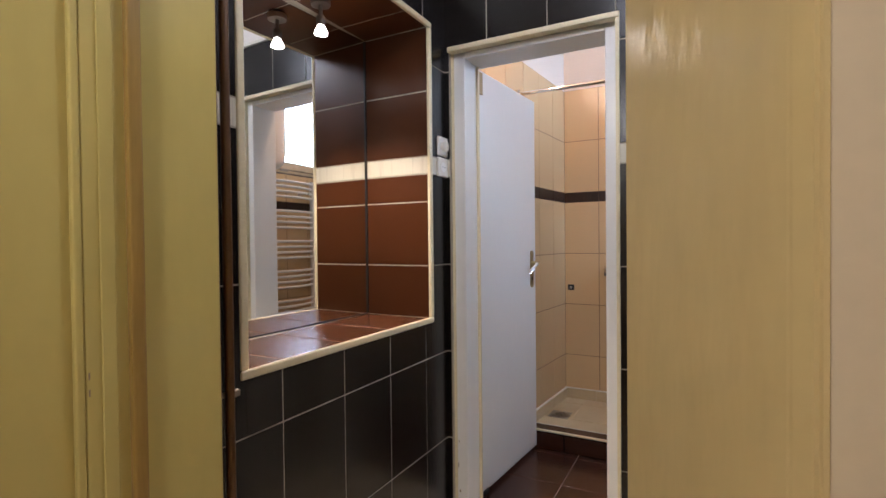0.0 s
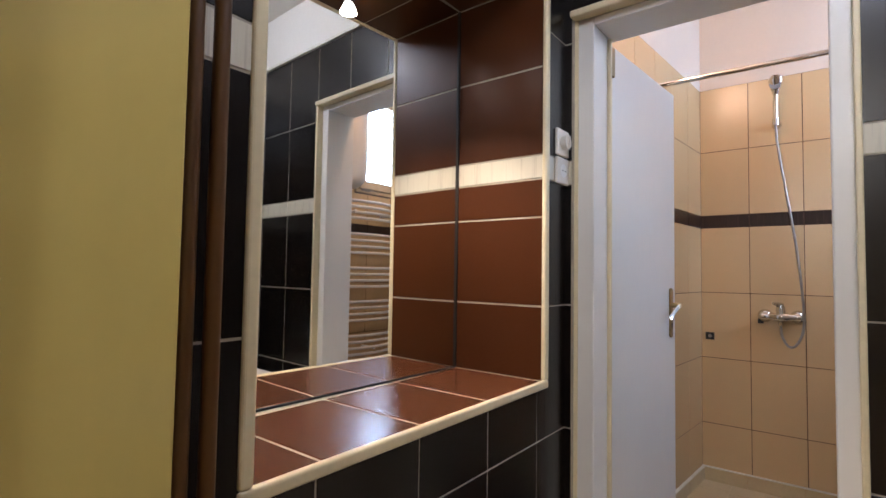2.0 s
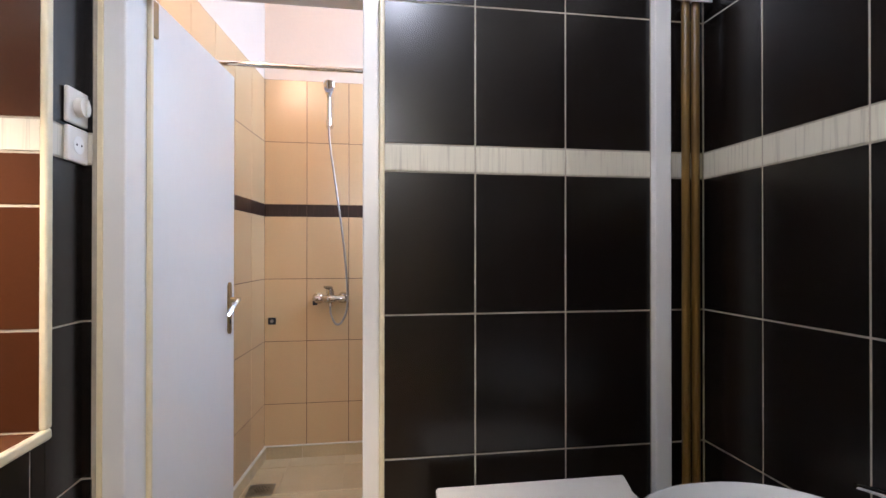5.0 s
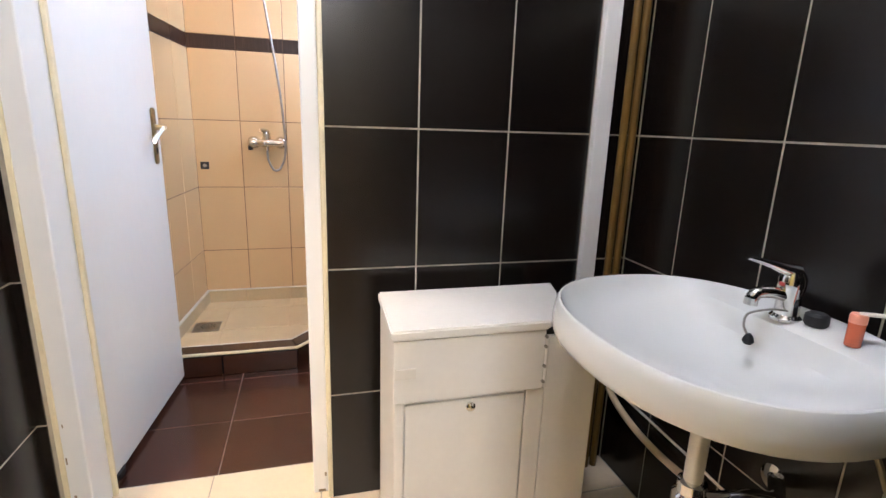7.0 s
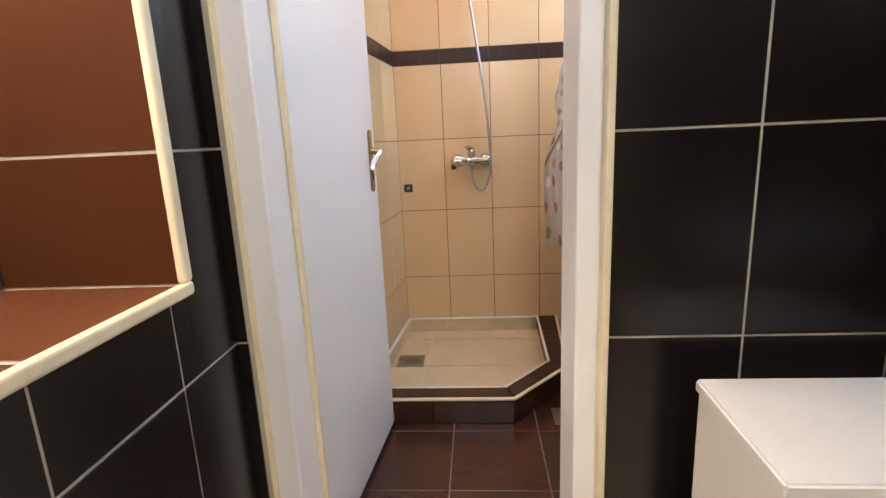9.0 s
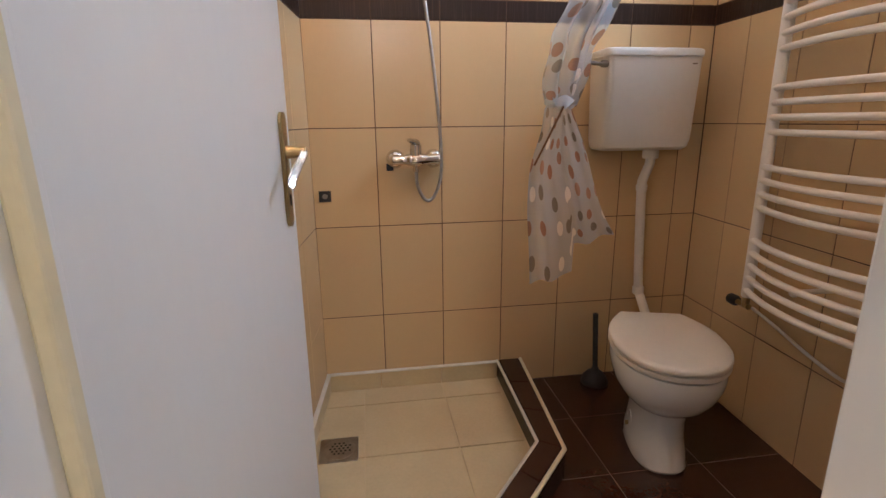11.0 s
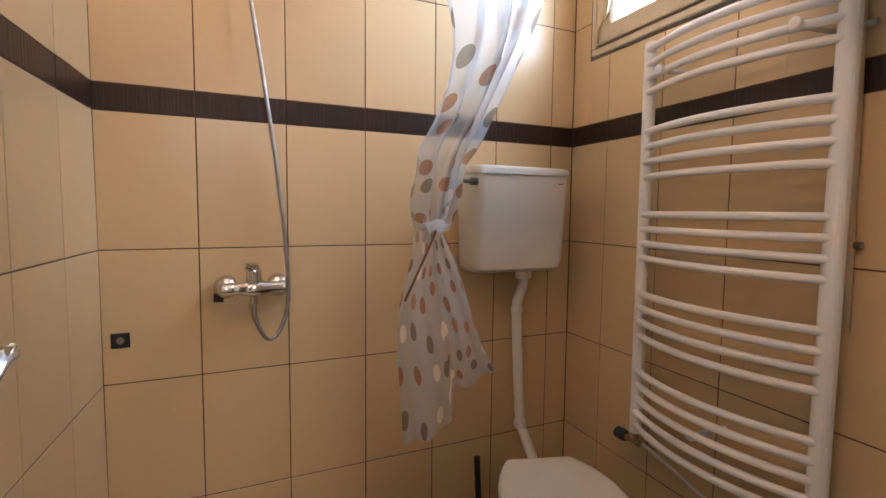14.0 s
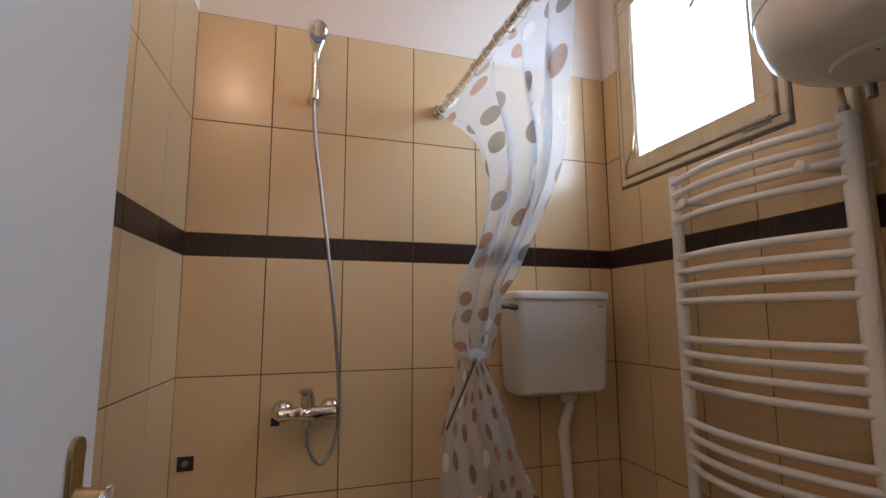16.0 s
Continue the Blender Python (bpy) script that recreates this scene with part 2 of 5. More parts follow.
# ---- mesh helpers ----
def part(name, bm, mat, parent=None, label="", smooth=False):
    """Links a bmesh as one mesh object, under a thing or a part."""
    me = bpy.data.meshes.new(name)
    bm.to_mesh(me)
    bm.free()
    if smooth:
        for p in me.polygons:
            p.use_smooth = True
        me.set_sharp_from_angle(angle=radians(40))
    me.materials.append(mat)
    ob = new(name, me)
    ob.parent = parent
    if label:
        tagged(ob, label)
    return ob


def thing(name, place=(0, 0, 0), turn=0, label="", category="", group="", kind=""):
    ob = new(name)
    ob.empty_display_size = 0.05
    ob.matrix_basis = pose(*place, 0, 0, turn)
    return tagged(ob, label, category, group, kind)


def box(x0, y0, z0, x1, y1, z1, bevel=0.0, seg=2, bm=None):
    own = bm is None
    bm = bm or bmesh.new()
    g = bmesh.ops.create_cube(bm, size=1, matrix=Matrix.Translation(((x0 + x1) / 2, (y0 + y1) / 2, (z0 + z1) / 2)) @ Matrix.Diagonal((x1 - x0, y1 - y0, z1 - z0, 1)))
    if bevel:
        es = {e for v in g["verts"] for e in v.link_edges}
        bmesh.ops.bevel(bm, geom=list(es), offset=bevel, segments=seg, affect="EDGES", profile=0.5)
    return bm


def tube(points, radius, sides=12, bm=None, closed=False, caps=True, radii=None):
    """A round tube along points."""
    bm = bm or bmesh.new()
    pts = [Vector(p) for p in points]
    rings, ref = [], None
    for i, p in enumerate(pts):
        a, b = pts[max(i - 1, 0)], pts[min(i + 1, len(pts) - 1)]
        d = (b - a).normalized()
        if ref is None:
            ref = d.orthogonal().normalized()
        ref = (ref - d * ref.dot(d)).normalized()
        o = d.cross(ref)
        r = radii[i] if radii else radius
        rings.append([bm.verts.new(p + (ref * math.cos(k * math.tau / sides) + o * math.sin(k * math.tau / sides)) * r) for k in range(sides)])
    for a, b in zip(rings, rings[1:]):
        for k in range(sides):
            bm.faces.new((a[k], a[(k + 1) % sides], b[(k + 1) % sides], b[k]))
    if caps:
        bm.faces.new(rings[0][::-1])
        bm.faces.new(rings[-1])
    return bm


def arc(points, n=8):
    """A smooth line through points (Catmull-Rom)."""
    p = [Vector(q) for q in points]
    p = [p[0] * 2 - p[1]] + p + [p[-1] * 2 - p[-2]]
    out = []
    for i in range(1, len(p) - 2):
        for k in range(n):
            t = k / n
            a, b, c, d = p[i - 1:i + 3]
            out.append(0.5 * (2 * b + (c - a) * t + (2 * a - 5 * b + 4 * c - d) * t * t + (3 * b - a - 3 * c + d) * t ** 3))
    return out + [p[-2]]


def lathe(profile, sides=32, bm=None, at=(0, 0, 0), sx=1.0, sy=1.0, cap=True):
    """Turns (radius, height) pairs round z."""
    bm = bm or bmesh.new()
    rings = [[bm.verts.new((at[0] + r * sx * math.cos(k * math.tau / sides), at[1] + r * sy * math.sin(k * math.tau / sides), at[2] + h)) for k in range(sides)] for r, h in profile]
    for a, b in zip(rings, rings[1:]):
        for k in range(sides):
            bm.faces.new((a[k], a[(k + 1) % sides], b[(k + 1) % sides], b[k]))
    if cap:
        bm.faces.new(rings[0][::-1])
        bm.faces.new(rings[-1])
    return bm


def loft(sections, bm=None, cap=True):
    """Joins rings of equal point counts."""
    bm = bm or bmesh.new()
    rings = [[bm.verts.new(p) for p in s] for s in sections]
    n = len(rings[0])
    for a, b in zip(rings, rings[1:]):
        for k in range(n):
            bm.faces.new((a[k], a[(k + 1) % n], b[(k + 1) % n], b[k]))
    if cap:
        bm.faces.new(rings[0][::-1])
        bm.faces.new(rings[-1])
    return bm


def prism(outline, z0, z1, bevel=0.0):
    bm = bmesh.new()
    f = bm.faces.new([bm.verts.new((x, y, z0)) for x, y in outline])
    up = bmesh.ops.extrude_face_region(bm, geom=[f])["geom"]
    bmesh.ops.translate(bm, verts=[v for v in up if isinstance(v, bmesh.types.BMVert)], vec=(0, 0, z1 - z0))
    bmesh.ops.recalc_face_normals(bm, faces=bm.faces)
    if bevel:
        bmesh.ops.bevel(bm, geom=list(bm.edges), offset=bevel, segments=2, affect="EDGES")
    return bm


def cut(rects, hole):
    """Rectangles (u0, v0, u1, v1) with a rectangular hole taken out."""
    out, (a, b, c, d) = [], hole
    for u0, v0, u1, v1 in rects:
        if u1 <= a or u0 >= c or v1 <= b or v0 >= d:
            out.append((u0, v0, u1, v1))
            continue
        if u0 < a:
            out.append((u0, v0, a, v1))
        if u1 > c:
            out.append((c, v0, u1, v1))
        m0, m1 = max(u0, a), min(u1, c)
        if v0 < b:
            out.append((m0, v0, m1, b))
        if v1 > d:
            out.append((m0, d, m1, v1))
    return out


class Plane:
    """A wall's face: a foot point, the way along it and the way out of it into the room; u runs along, v up (or across, on a floor)."""

    def __init__(self, foot, along, out, up=(0, 0, 1)):
        self.o, self.u, self.n, self.v = Vector(foot), Vector(along).normalized(), Vector(out).normalized(), Vector(up).normalized()

    def at(self, u, v, d=0.0):
        return self.o + self.u * u + self.v * v + self.n * d

    def frame_at(self, u, v, d=0.0):
        m = Matrix((self.u, self.v, self.n)).transposed().to_4x4()
        m.translation = self.at(u, v, d)
        return m


def slab(name, plane, rects, thick, mat, label, parent=None):
    bm = bmesh.new()
    for u0, v0, u1, v1 in rects:
        lo = [bm.verts.new(plane.at(u, v, -thick)) for u, v in ((u0, v0), (u1, v0), (u1, v1), (u0, v1))]
        hi = [bm.verts.new(plane.at(u, v, 0)) for u, v in ((u0, v0), (u1, v0), (u1, v1), (u0, v1))]
        bm.faces.new(hi), bm.faces.new(lo[::-1])
        for k in range(4):
            bm.faces.new((lo[k], lo[(k + 1) % 4], hi[(k + 1) % 4], hi[k]))
    bmesh.ops.recalc_face_normals(bm, faces=bm.faces)
    ob = part(name, bm, mat, parent, label)
    return ob if parent else tagged(ob, kind="structure", category=name.split("_")[0])


TILE_MESHES = {}


def tile_mesh(w, h, mat, depth=0.0016, edge=0.0008):
    key = (round(w, 3), round(h, 3), mat.name, depth)
    if key not in TILE_MESHES:
        a, b = w / 2, h / 2
        vs = [(x, y, -0.003) for x, y in ((-a, -b), (a, -b), (a, b), (-a, b))]
        vs += [(x, y, depth - edge) for x, y in ((-a, -b), (a, -b), (a, b), (-a, b))]
        a, b = a - edge, b - edge
        vs += [(x, y, depth) for x, y in ((-a, -b), (a, -b), (a, b), (-a, b))]
        fs = [(8, 9, 10, 11)]
        for k in range(4):
            j = (k + 1) % 4
            fs += [(k, j, 4 + j, 4 + k), (4 + k, 4 + j, 8 + j, 8 + k)]
        me = bpy.data.meshes.new("tile")
        me.from_pydata(vs, [], fs)
        me.materials.append(mat)
        TILE_MESHES[key] = me
    return TILE_MESHES[key]


def tiles(parent, plane, us, vs, mats, holes=(), joint=0.003, name="tile"):
    """Lays tiles between the joint lines us and vs, one object each, cut round the holes. mats: one for each row."""
    for j in range(len(vs) - 1):
        for i in range(len(us) - 1):
            rects = [(us[i], vs[j], us[i + 1], vs[j + 1])]
            for h in holes:
                rects = cut(rects, h)
            g = joint / 2
            for u0, v0, u1, v1 in rects:
                # a joint along the tile's own edges only; pieces of one cut tile meet without one
                a0 = u0 + (g if u0 == us[i] else 0.0)
                a1 = u1 - (g if u1 == us[i + 1] else 0.0)
                b0 = v0 + (g if v0 == vs[j] else 0.0)
                b1 = v1 - (g if v1 == vs[j + 1] else 0.0)
                if a1 - a0 < 0.008 or b1 - b0 < 0.008:
                    continue
                ob = new(name, tile_mesh(a1 - a0, b1 - b0, mats[j]))
                ob.parent = parent
                turn = (random.gauss(0, 0.08), random.gauss(0, 0.08)) if len(rects) == 1 else (0.0, 0.0)
                ob.matrix_basis = plane.frame_at((a0 + a1) / 2, (b0 + b1) / 2) @ pose(0, 0, 0, *turn, 0)


# ---- the setting ----
LX, RX, DY, EY = -0.91, 0.74, 2.085, 0.853      # washroom: left and right walls, door wall, entry wall
BY, SKEW = 3.90, 0.05                           # shower room: back wall, and how far its side walls lean off square
WY = 2.27                                       # shower room side of the door wall
CEIL, CEIL_WC = 2.62, 2.95
ROWS_Z = [0.0, 0.358, 0.738, 1.118, 1.498, 1.571, 1.951, 2.331]
DOOR = (-0.888, 0.0, -0.195, 2.035)             # x0, z0, x1, z1 of the hole for the frame



def setting():
    # floors
    fl = Plane((0, 0, 0.012), (1, 0, 0), (0, 0, 1), (0, 1, 0))
    floor = slab("floor_washroom", fl, [(-1.3, 0.6, 0.8, WY - 0.005)], 0.15, PALE_GROUT, "cream square floor tiles with thin grout lines")
    wfl = Plane((0, 0, 0), (1, 0, 0), (0, 0, 1), (0, 1, 0))
    wfloor = slab("floor_shower_room", wfl, [(-1.1, WY - 0.005, 0.9, 4.0)], 0.15, MID_GROUT, "dark reddish brown square floor tiles")
    slab("floor_hall", Plane((0, 0, 0.006), (1, 0, 0), (0, 0, 1), (0, 1, 0)), [(-2.0, -2.2, 1.6, 0.6)], 0.15, WOOD_FLOOR, "plain brown hall floor")

    # door wall
    dw = Plane((0, DY, 0), (1, 0, 0), (0, -1, 0))
    wall = slab("wall_washroom_door", dw, cut([(LX - 0.1, 0, RX + 0.1, 3.0)], DOOR), WY - DY - 0.004, PALE_GROUT, "wall of dark brown glossy tiles with a pale ribbed band")
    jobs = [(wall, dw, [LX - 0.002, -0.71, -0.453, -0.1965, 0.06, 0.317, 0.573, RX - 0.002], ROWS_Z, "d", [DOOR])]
    plast = slab("wall_upper_washroom", dw, [(LX, 2.345, RX, CEIL)], -0.005, PLASTER, "white plaster above the tiles")
    # shower room's side of it
    slab("wall_shower_room_door", Plane((0, WY, 0), (1, 0, 0), (0, 1, 0)), cut([(-1.1, 0, 0.9, 3.0)], DOOR), 0.004, WC_PLASTER, "plain warm white wall round the door")

    # niche wall
    lw = Plane((LX, 0, 0), (0, 1, 0), (1, 0, 0))
    hole = (1.011, 0.9, 1.945, 2.1)
    left = slab("wall_niche", lw, cut([(EY - 0.25, 0, WY, 3.0)], hole), 0.38, PALE_GROUT, "wall of dark brown glossy tiles with a lit mirror niche")
    slab("wall_niche_back", Plane((LX - 0.381, 0, 0), (0, 1, 0), (1, 0, 0)), [(EY - 0.25, 0, WY, 3.0)], 0.1, PALE_GROUT, "plain wall behind the mirror niche")
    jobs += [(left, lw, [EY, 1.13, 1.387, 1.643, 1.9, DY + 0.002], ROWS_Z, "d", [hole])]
    slab("wall_upper_niche", lw, [(EY, 2.345, DY, CEIL)], -0.005, PLASTER, "white plaster above the niche")
    nz = [0.9, 1.118, 1.383, 1.498, 1.571, 1.838, 2.1]
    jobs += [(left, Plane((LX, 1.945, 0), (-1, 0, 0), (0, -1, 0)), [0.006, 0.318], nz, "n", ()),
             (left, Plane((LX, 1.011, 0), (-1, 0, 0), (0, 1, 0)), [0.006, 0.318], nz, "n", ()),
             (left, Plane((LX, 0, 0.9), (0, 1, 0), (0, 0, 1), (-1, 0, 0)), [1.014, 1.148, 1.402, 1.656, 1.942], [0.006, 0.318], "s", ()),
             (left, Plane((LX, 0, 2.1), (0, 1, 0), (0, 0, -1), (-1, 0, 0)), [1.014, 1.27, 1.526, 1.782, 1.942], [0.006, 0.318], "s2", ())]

    # basin wall
    rw = Plane((RX, 0, 0), (0, 1, 0), (-1, 0, 0))
    right = slab("wall_basin", rw, [(EY - 0.25, 0, DY, 3.0)], 0.12, PALE_GROUT, "wall of dark brown glossy tiles behind the basin")
    jobs += [(right, rw, [EY, 1.086, 1.343, 1.6, 1.866, DY - 0.002], ROWS_Z, "d", ())]
    slab("wall_upper_basin", rw, [(EY, 2.345, DY, CEIL)], -0.005, PLASTER, "white plaster above the tiles")

    # entry wall, with its doorway
    ew = Plane((0, EY, 0), (1, 0, 0), (0, 1, 0))
    entry = slab("wall_entry", ew, cut([(LX, 0, RX, 3.0)], (-0.84, -1, 0.17, 2.12)), 0.245, PALE_GROUT, "tiled wall round the entry doorway")
    jobs += [(entry, ew, [LX + 0.002, -0.84, -0.2, 0.06, 0.317, 0.573, RX - 0.002], ROWS_Z, "d", [(-0.845, -1, 0.175, 2.13)])]
    # hall
    hall = Plane((0, 0.6, 0), (1, 0, 0), (0, -1, 0))
    slab("wall_hall_entry", hall, cut([(-2.0, 0, 1.6, 3.0)], (-0.84, -1, 0.17, 2.12)), 0.006, HALL_PAINT, "plain hall wall beside the doorway")
    slab("wall_hall_back", Plane((0, -2.2, 0), (1, 0, 0), (0, 1, 0)), [(-2.0, 0, 1.6, 3.0)], 0.1, HALL_PAINT, "plain hall wall")
    slab("wall_hall_left", Plane((-2.0, 0, 0), (0, 1, 0), (1, 0, 0)), [(-2.2, 0, 0.6, 3.0)], 0.1, HALL_PAINT, "plain hall wall")
    slab("wall_hall_right", Plane((1.6, 0, 0), (0, 1, 0), (-1, 0, 0)), [(-2.2, 0, 0.6, 3.0)], 0.1, HALL_PAINT, "plain hall wall")
    down = dict(along=(1, 0, 0), out=(0, 0, -1), up=(0, 1, 0))
    slab("ceiling_hall", Plane((0, 0, 2.75), **down), [(-2.1, -2.3, 1.7, 0.62)], 0.1, PLASTER, "plain white hall ceiling")
    slab("ceiling_washroom", Plane((0, 0, CEIL), **down), [(-1.3, 0.62, 0.85, WY - 0.003)], 0.1, PLASTER, "plain white washroom ceiling")
    slab("ceiling_shower_room", Plane((0, 0, CEIL_WC), **down), [(-1.15, WY - 0.003, 0.95, 4.05)], 0.1, WC_PLASTER, "plain warm white ceiling")

    # shower room
    bw = Plane((0, BY, 0), (1, 0, 0), (0, -1, 0))
    back = slab("wall_shower_back", bw, [(-0.95, 0, 0.88, 2.331)], 0.12, DARK_GROUT, "wall of beige tiles with a thin dark brown band")
    jobs += [(back, bw, [-0.846, -0.597, -0.3445, -0.092, 0.1605, 0.413, 0.6655, 0.77], ROWS_Z, "b", ())]
    slab("wall_upper_shower_back", bw, [(-0.95, 2.331, 0.88, 3.0)], 0.12, WC_PLASTER, "plain warm white plaster above beige tiles")
    sl = Plane((-0.846, BY, 0), (-0.09, -1, 0), (1, -0.09, 0))
    lft = slab("wall_shower_left", sl, [(0, 0, 1.64, 2.331)], 0.12, DARK_GROUT, "wall of beige tiles behind the open door")
    us = [0.003, 0.245, 0.5, 0.7525, 1.005, 1.2575, 1.51, 1.63]
    jobs += [(lft, sl, us, ROWS_Z, "b", ())]
    slab("wall_upper_shower_left", sl, [(0, 2.331, 1.64, 3.0)], 0.12, WC_PLASTER, "plain warm white plaster above beige tiles")
    win = (0.1, 1.808, 0.85, 2.64)
    sr = Plane((0.772, BY, 0), (-SKEW, -1, 0), (-1, SKEW, 0))
    rgt = slab("wall_shower_right", sr, cut([(0, 0, 1.64, 2.331)], win), 0.16, DARK_GROUT, "wall of beige tiles with a window")
    us = [0.003, 0.208, 0.46, 0.7125, 0.965, 1.2175, 1.47, 1.63]
    jobs += [(rgt, sr, us, ROWS_Z, "b", [win])]
    slab("wall_upper_shower_right", sr, cut([(0, 2.331, 1.64, 3.0)], win), 0.16, WC_PLASTER, "plain warm white plaster above beige tiles")
    floors = [(floor, fl, [-0.905, -0.88, -0.55, -0.22, 0.11, 0.44, 0.735], [0.6, 0.61, 0.94, 1.27, 1.6, 1.93, 2.262], CREAM_FLOOR),
              (wfloor, wfl, [-0.93, -0.87, -0.542, -0.215, 0.112, 0.44, 0.77], [2.268, 2.59, 2.925, 3.25, 3.575, 3.897], FLOOR_BROWN)]
    return jobs, floors, sl, sr, win


JOBS, FLOORS, LEFT_WC, RIGHT_WC, WIN = setting()


# ---- trims ----
def trims():
    def strip(name, bm, mat, label):
        return tagged(part(name, bm, mat, None, label), kind="structure", category="trim")

    # niche edge
    ob = thing("trim_niche", label="cream rounded plastic edging round the mirror niche", category="trim", kind="structure")
    x0, x1 = LX - 0.008, LX + 0.008
    y0, y1, z0, z1 = 1.005, 1.95, 0.893, 2.106
    for n, a in (("edge", (x0, y0 - 0.012, z0 - 0.012, x1, y1 + 0.012, z0 + 0.012)), ("edge", (x0, y0 - 0.012, z1 - 0.012, x1, y1 + 0.012, z1 + 0.012)),
                 ("edge", (x0, y0 - 0.012, z0 + 0.012, x1, y0 + 0.012, z1 - 0.012)), ("edge", (x0, y1 - 0.012, z0 + 0.012, x1, y1 + 0.012, z1 - 0.012))):
        part(n, box(*a, bevel=0.006, seg=3), CREAM_TRIM, ob)
    m = part("mirror", box(-0.004, -0.932, 0.906, 0.004, -0.002, 2.098), MIRROR, None, "frameless wall mirror filling the back of a tiled niche")
    m.matrix_basis = pose(LX - 0.323, 1.944, 0, 0, 0, -1.9)
    tagged(m, category="mirror")
    part("seal", box(-0.004, -0.932, 0.9015, 0.007, -0.002, 0.9065), BLACK_RUBBER, m, "dark joint under the mirror")
    part("seal", box(-0.004, -0.007, 0.907, 0.009, -0.0005, 2.097), BLACK_RUBBER, m, "dark joint beside the mirror")
    # tile edging at the top of the dark tiles
    strip("trim_top_door_wall", box(LX, DY - 0.014, 2.331, RX, DY + 0.002, 2.347, 0.004), WHITE_TRIM, "pale edging strip on top of dark tiles")
    strip("trim_top_basin_wall", box(RX - 0.014, EY, 2.331, RX + 0.002, DY - 0.014, 2.347, 0.004), WHITE_TRIM, "pale edging strip on top of dark tiles")
    strip("trim_top_niche_wall", box(LX - 0.002, EY, 2.331, LX + 0.014, DY - 0.014, 2.347, 0.004), WHITE_TRIM, "pale edging strip on top of dark tiles")


trims()


# ---- doors ----
def inner_door():
    fr = thing("door_frame_inner", label="white painted door frame with worn cream edges, set in dark tiles", category="door frame", kind="structure")
    x0, z1, x1 = DOOR[0], DOOR[3], DOOR[2]
    fy, by = DY + 0.028, WY + 0.004
    part("jamb", box(x0, fy, 0.012, x0 + 0.062, by, z1, 0.004), WHITE_PAINT, fr)
    part("jamb", box(x1 - 0.046, fy, 0.012, x1, by, z1, 0.004), WHITE_PAINT, fr)
    part("head", box(x0 + 0.062, fy + 0.001, z1 - 0.028, x1 - 0.046, by - 0.001, z1 - 0.001, 0.004), WHITE_PAINT, fr)
    part("stop", box(x0 + 0.062, DY + 0.145, 0.012, x0 + 0.075, DY + 0.16, z1 - 0.03, 0.003), CREAM_TRIM, fr, "yellowed stop bead")
    part("edge_strip", box(x0 - 0.002, fy - 0.006, 0.016, x0 + 0.012, fy, z1, 0.002), CREAM_TRIM, fr, "worn cream edge strip")
    part("edge_strip", box(x1 - 0.003, DY - 0.006, 0.016, x1 + 0.011, fy + 0.002, z1, 0.003), CREAM_TRIM, fr, "worn cream edge strip")
    part("edge_strip", box(x0 - 0.004, DY - 0.012, z1 - 0.003, x1 + 0.012, fy + 0.002, z1 + 0.02, 0.005), CREAM_TRIM, fr, "cream edge strip above the frame")
    for sx, sz, w, h in ((x0 + 0.02, 0.11, 0.006, 0.012), (x0 + 0.014, 0.22, 0.004, 0.02), (x1 - 0.03, 0.016, 0.02, 0.008), (x0 + 0.03, 0.03, 0.012, 0.01), (x0 + 0.008, 0.42, 0.004, 0.016), (x0 + 0.018, 0.33, 0.003, 0.01), (x1 - 0.012, 0.07, 0.005, 0.012)):
        part("chip", prism([(sx, fy - 0.001), (sx + w, fy - 0.0015), (sx + w * 0.7, fy + 0.001), (sx - w * 0.2, fy + 0.001)], sz, sz + h), DIRT, fr, "chipped paint")
    # leaf, open into the shower room
    hx, hy = -0.842, WY + 0.006
    turn = math.degrees(math.atan2(2.958 - hy, -0.783 - hx))
    d = thing("door_inner", (hx, hy, 0.0), turn, "white painted flush door, open into the beige tiled shower room", "door", kind="structure")
    part("door_leaf", box(0.0, 0.0, 0.022, 0.688, 0.04, 2.018, 0.003), WHITE_PAINT, d)
    part("hinge", tube([(-0.004, -0.006, 1.84), (-0.004, -0.006, 1.95)], 0.008), BRASS, d, "brass hinge")
    part("hinge", tube([(-0.004, -0.006, 0.2), (-0.004, -0.006, 0.3)], 0.008), BRASS, d, "brass hinge")
    part("hinge_block", box(0.002, -0.012, 1.9, 0.04, -0.0005, 2.004, 0.003), STOP_PAINT, d, "tan wooden hinge block")
    part("foot_patch", prism([(0.02, -0.001), (0.03, -0.012), (0.062, -0.014), (0.085, -0.004), (0.08, -0.001)], 0.0135, 0.034, 0.002), BLACK_RUBBER, d, "dark grimy patch at the door's foot")
    # handle on a long plate
    hu = 0.627
    plate = part("handle_plate", prism([(hu - 0.018, -0.007), (hu + 0.018, -0.007), (hu + 0.018, 0.0), (hu - 0.018, 0.0)], 0.968, 1.142, 0.003), BRASS, d, "aged brass door handle plate")
    for z in (0.968, 1.142):
        part("rosette", tube([(hu, -0.0067, z), (hu, -0.0005, z)], 0.0176, 18), BRASS, plate)
    part("collar", tube([(hu, -0.006, 1.088), (hu, -0.042, 1.088)], 0.0095, 16, radii=[0.0125, 0.0085]), BRASS, plate, smooth=True)
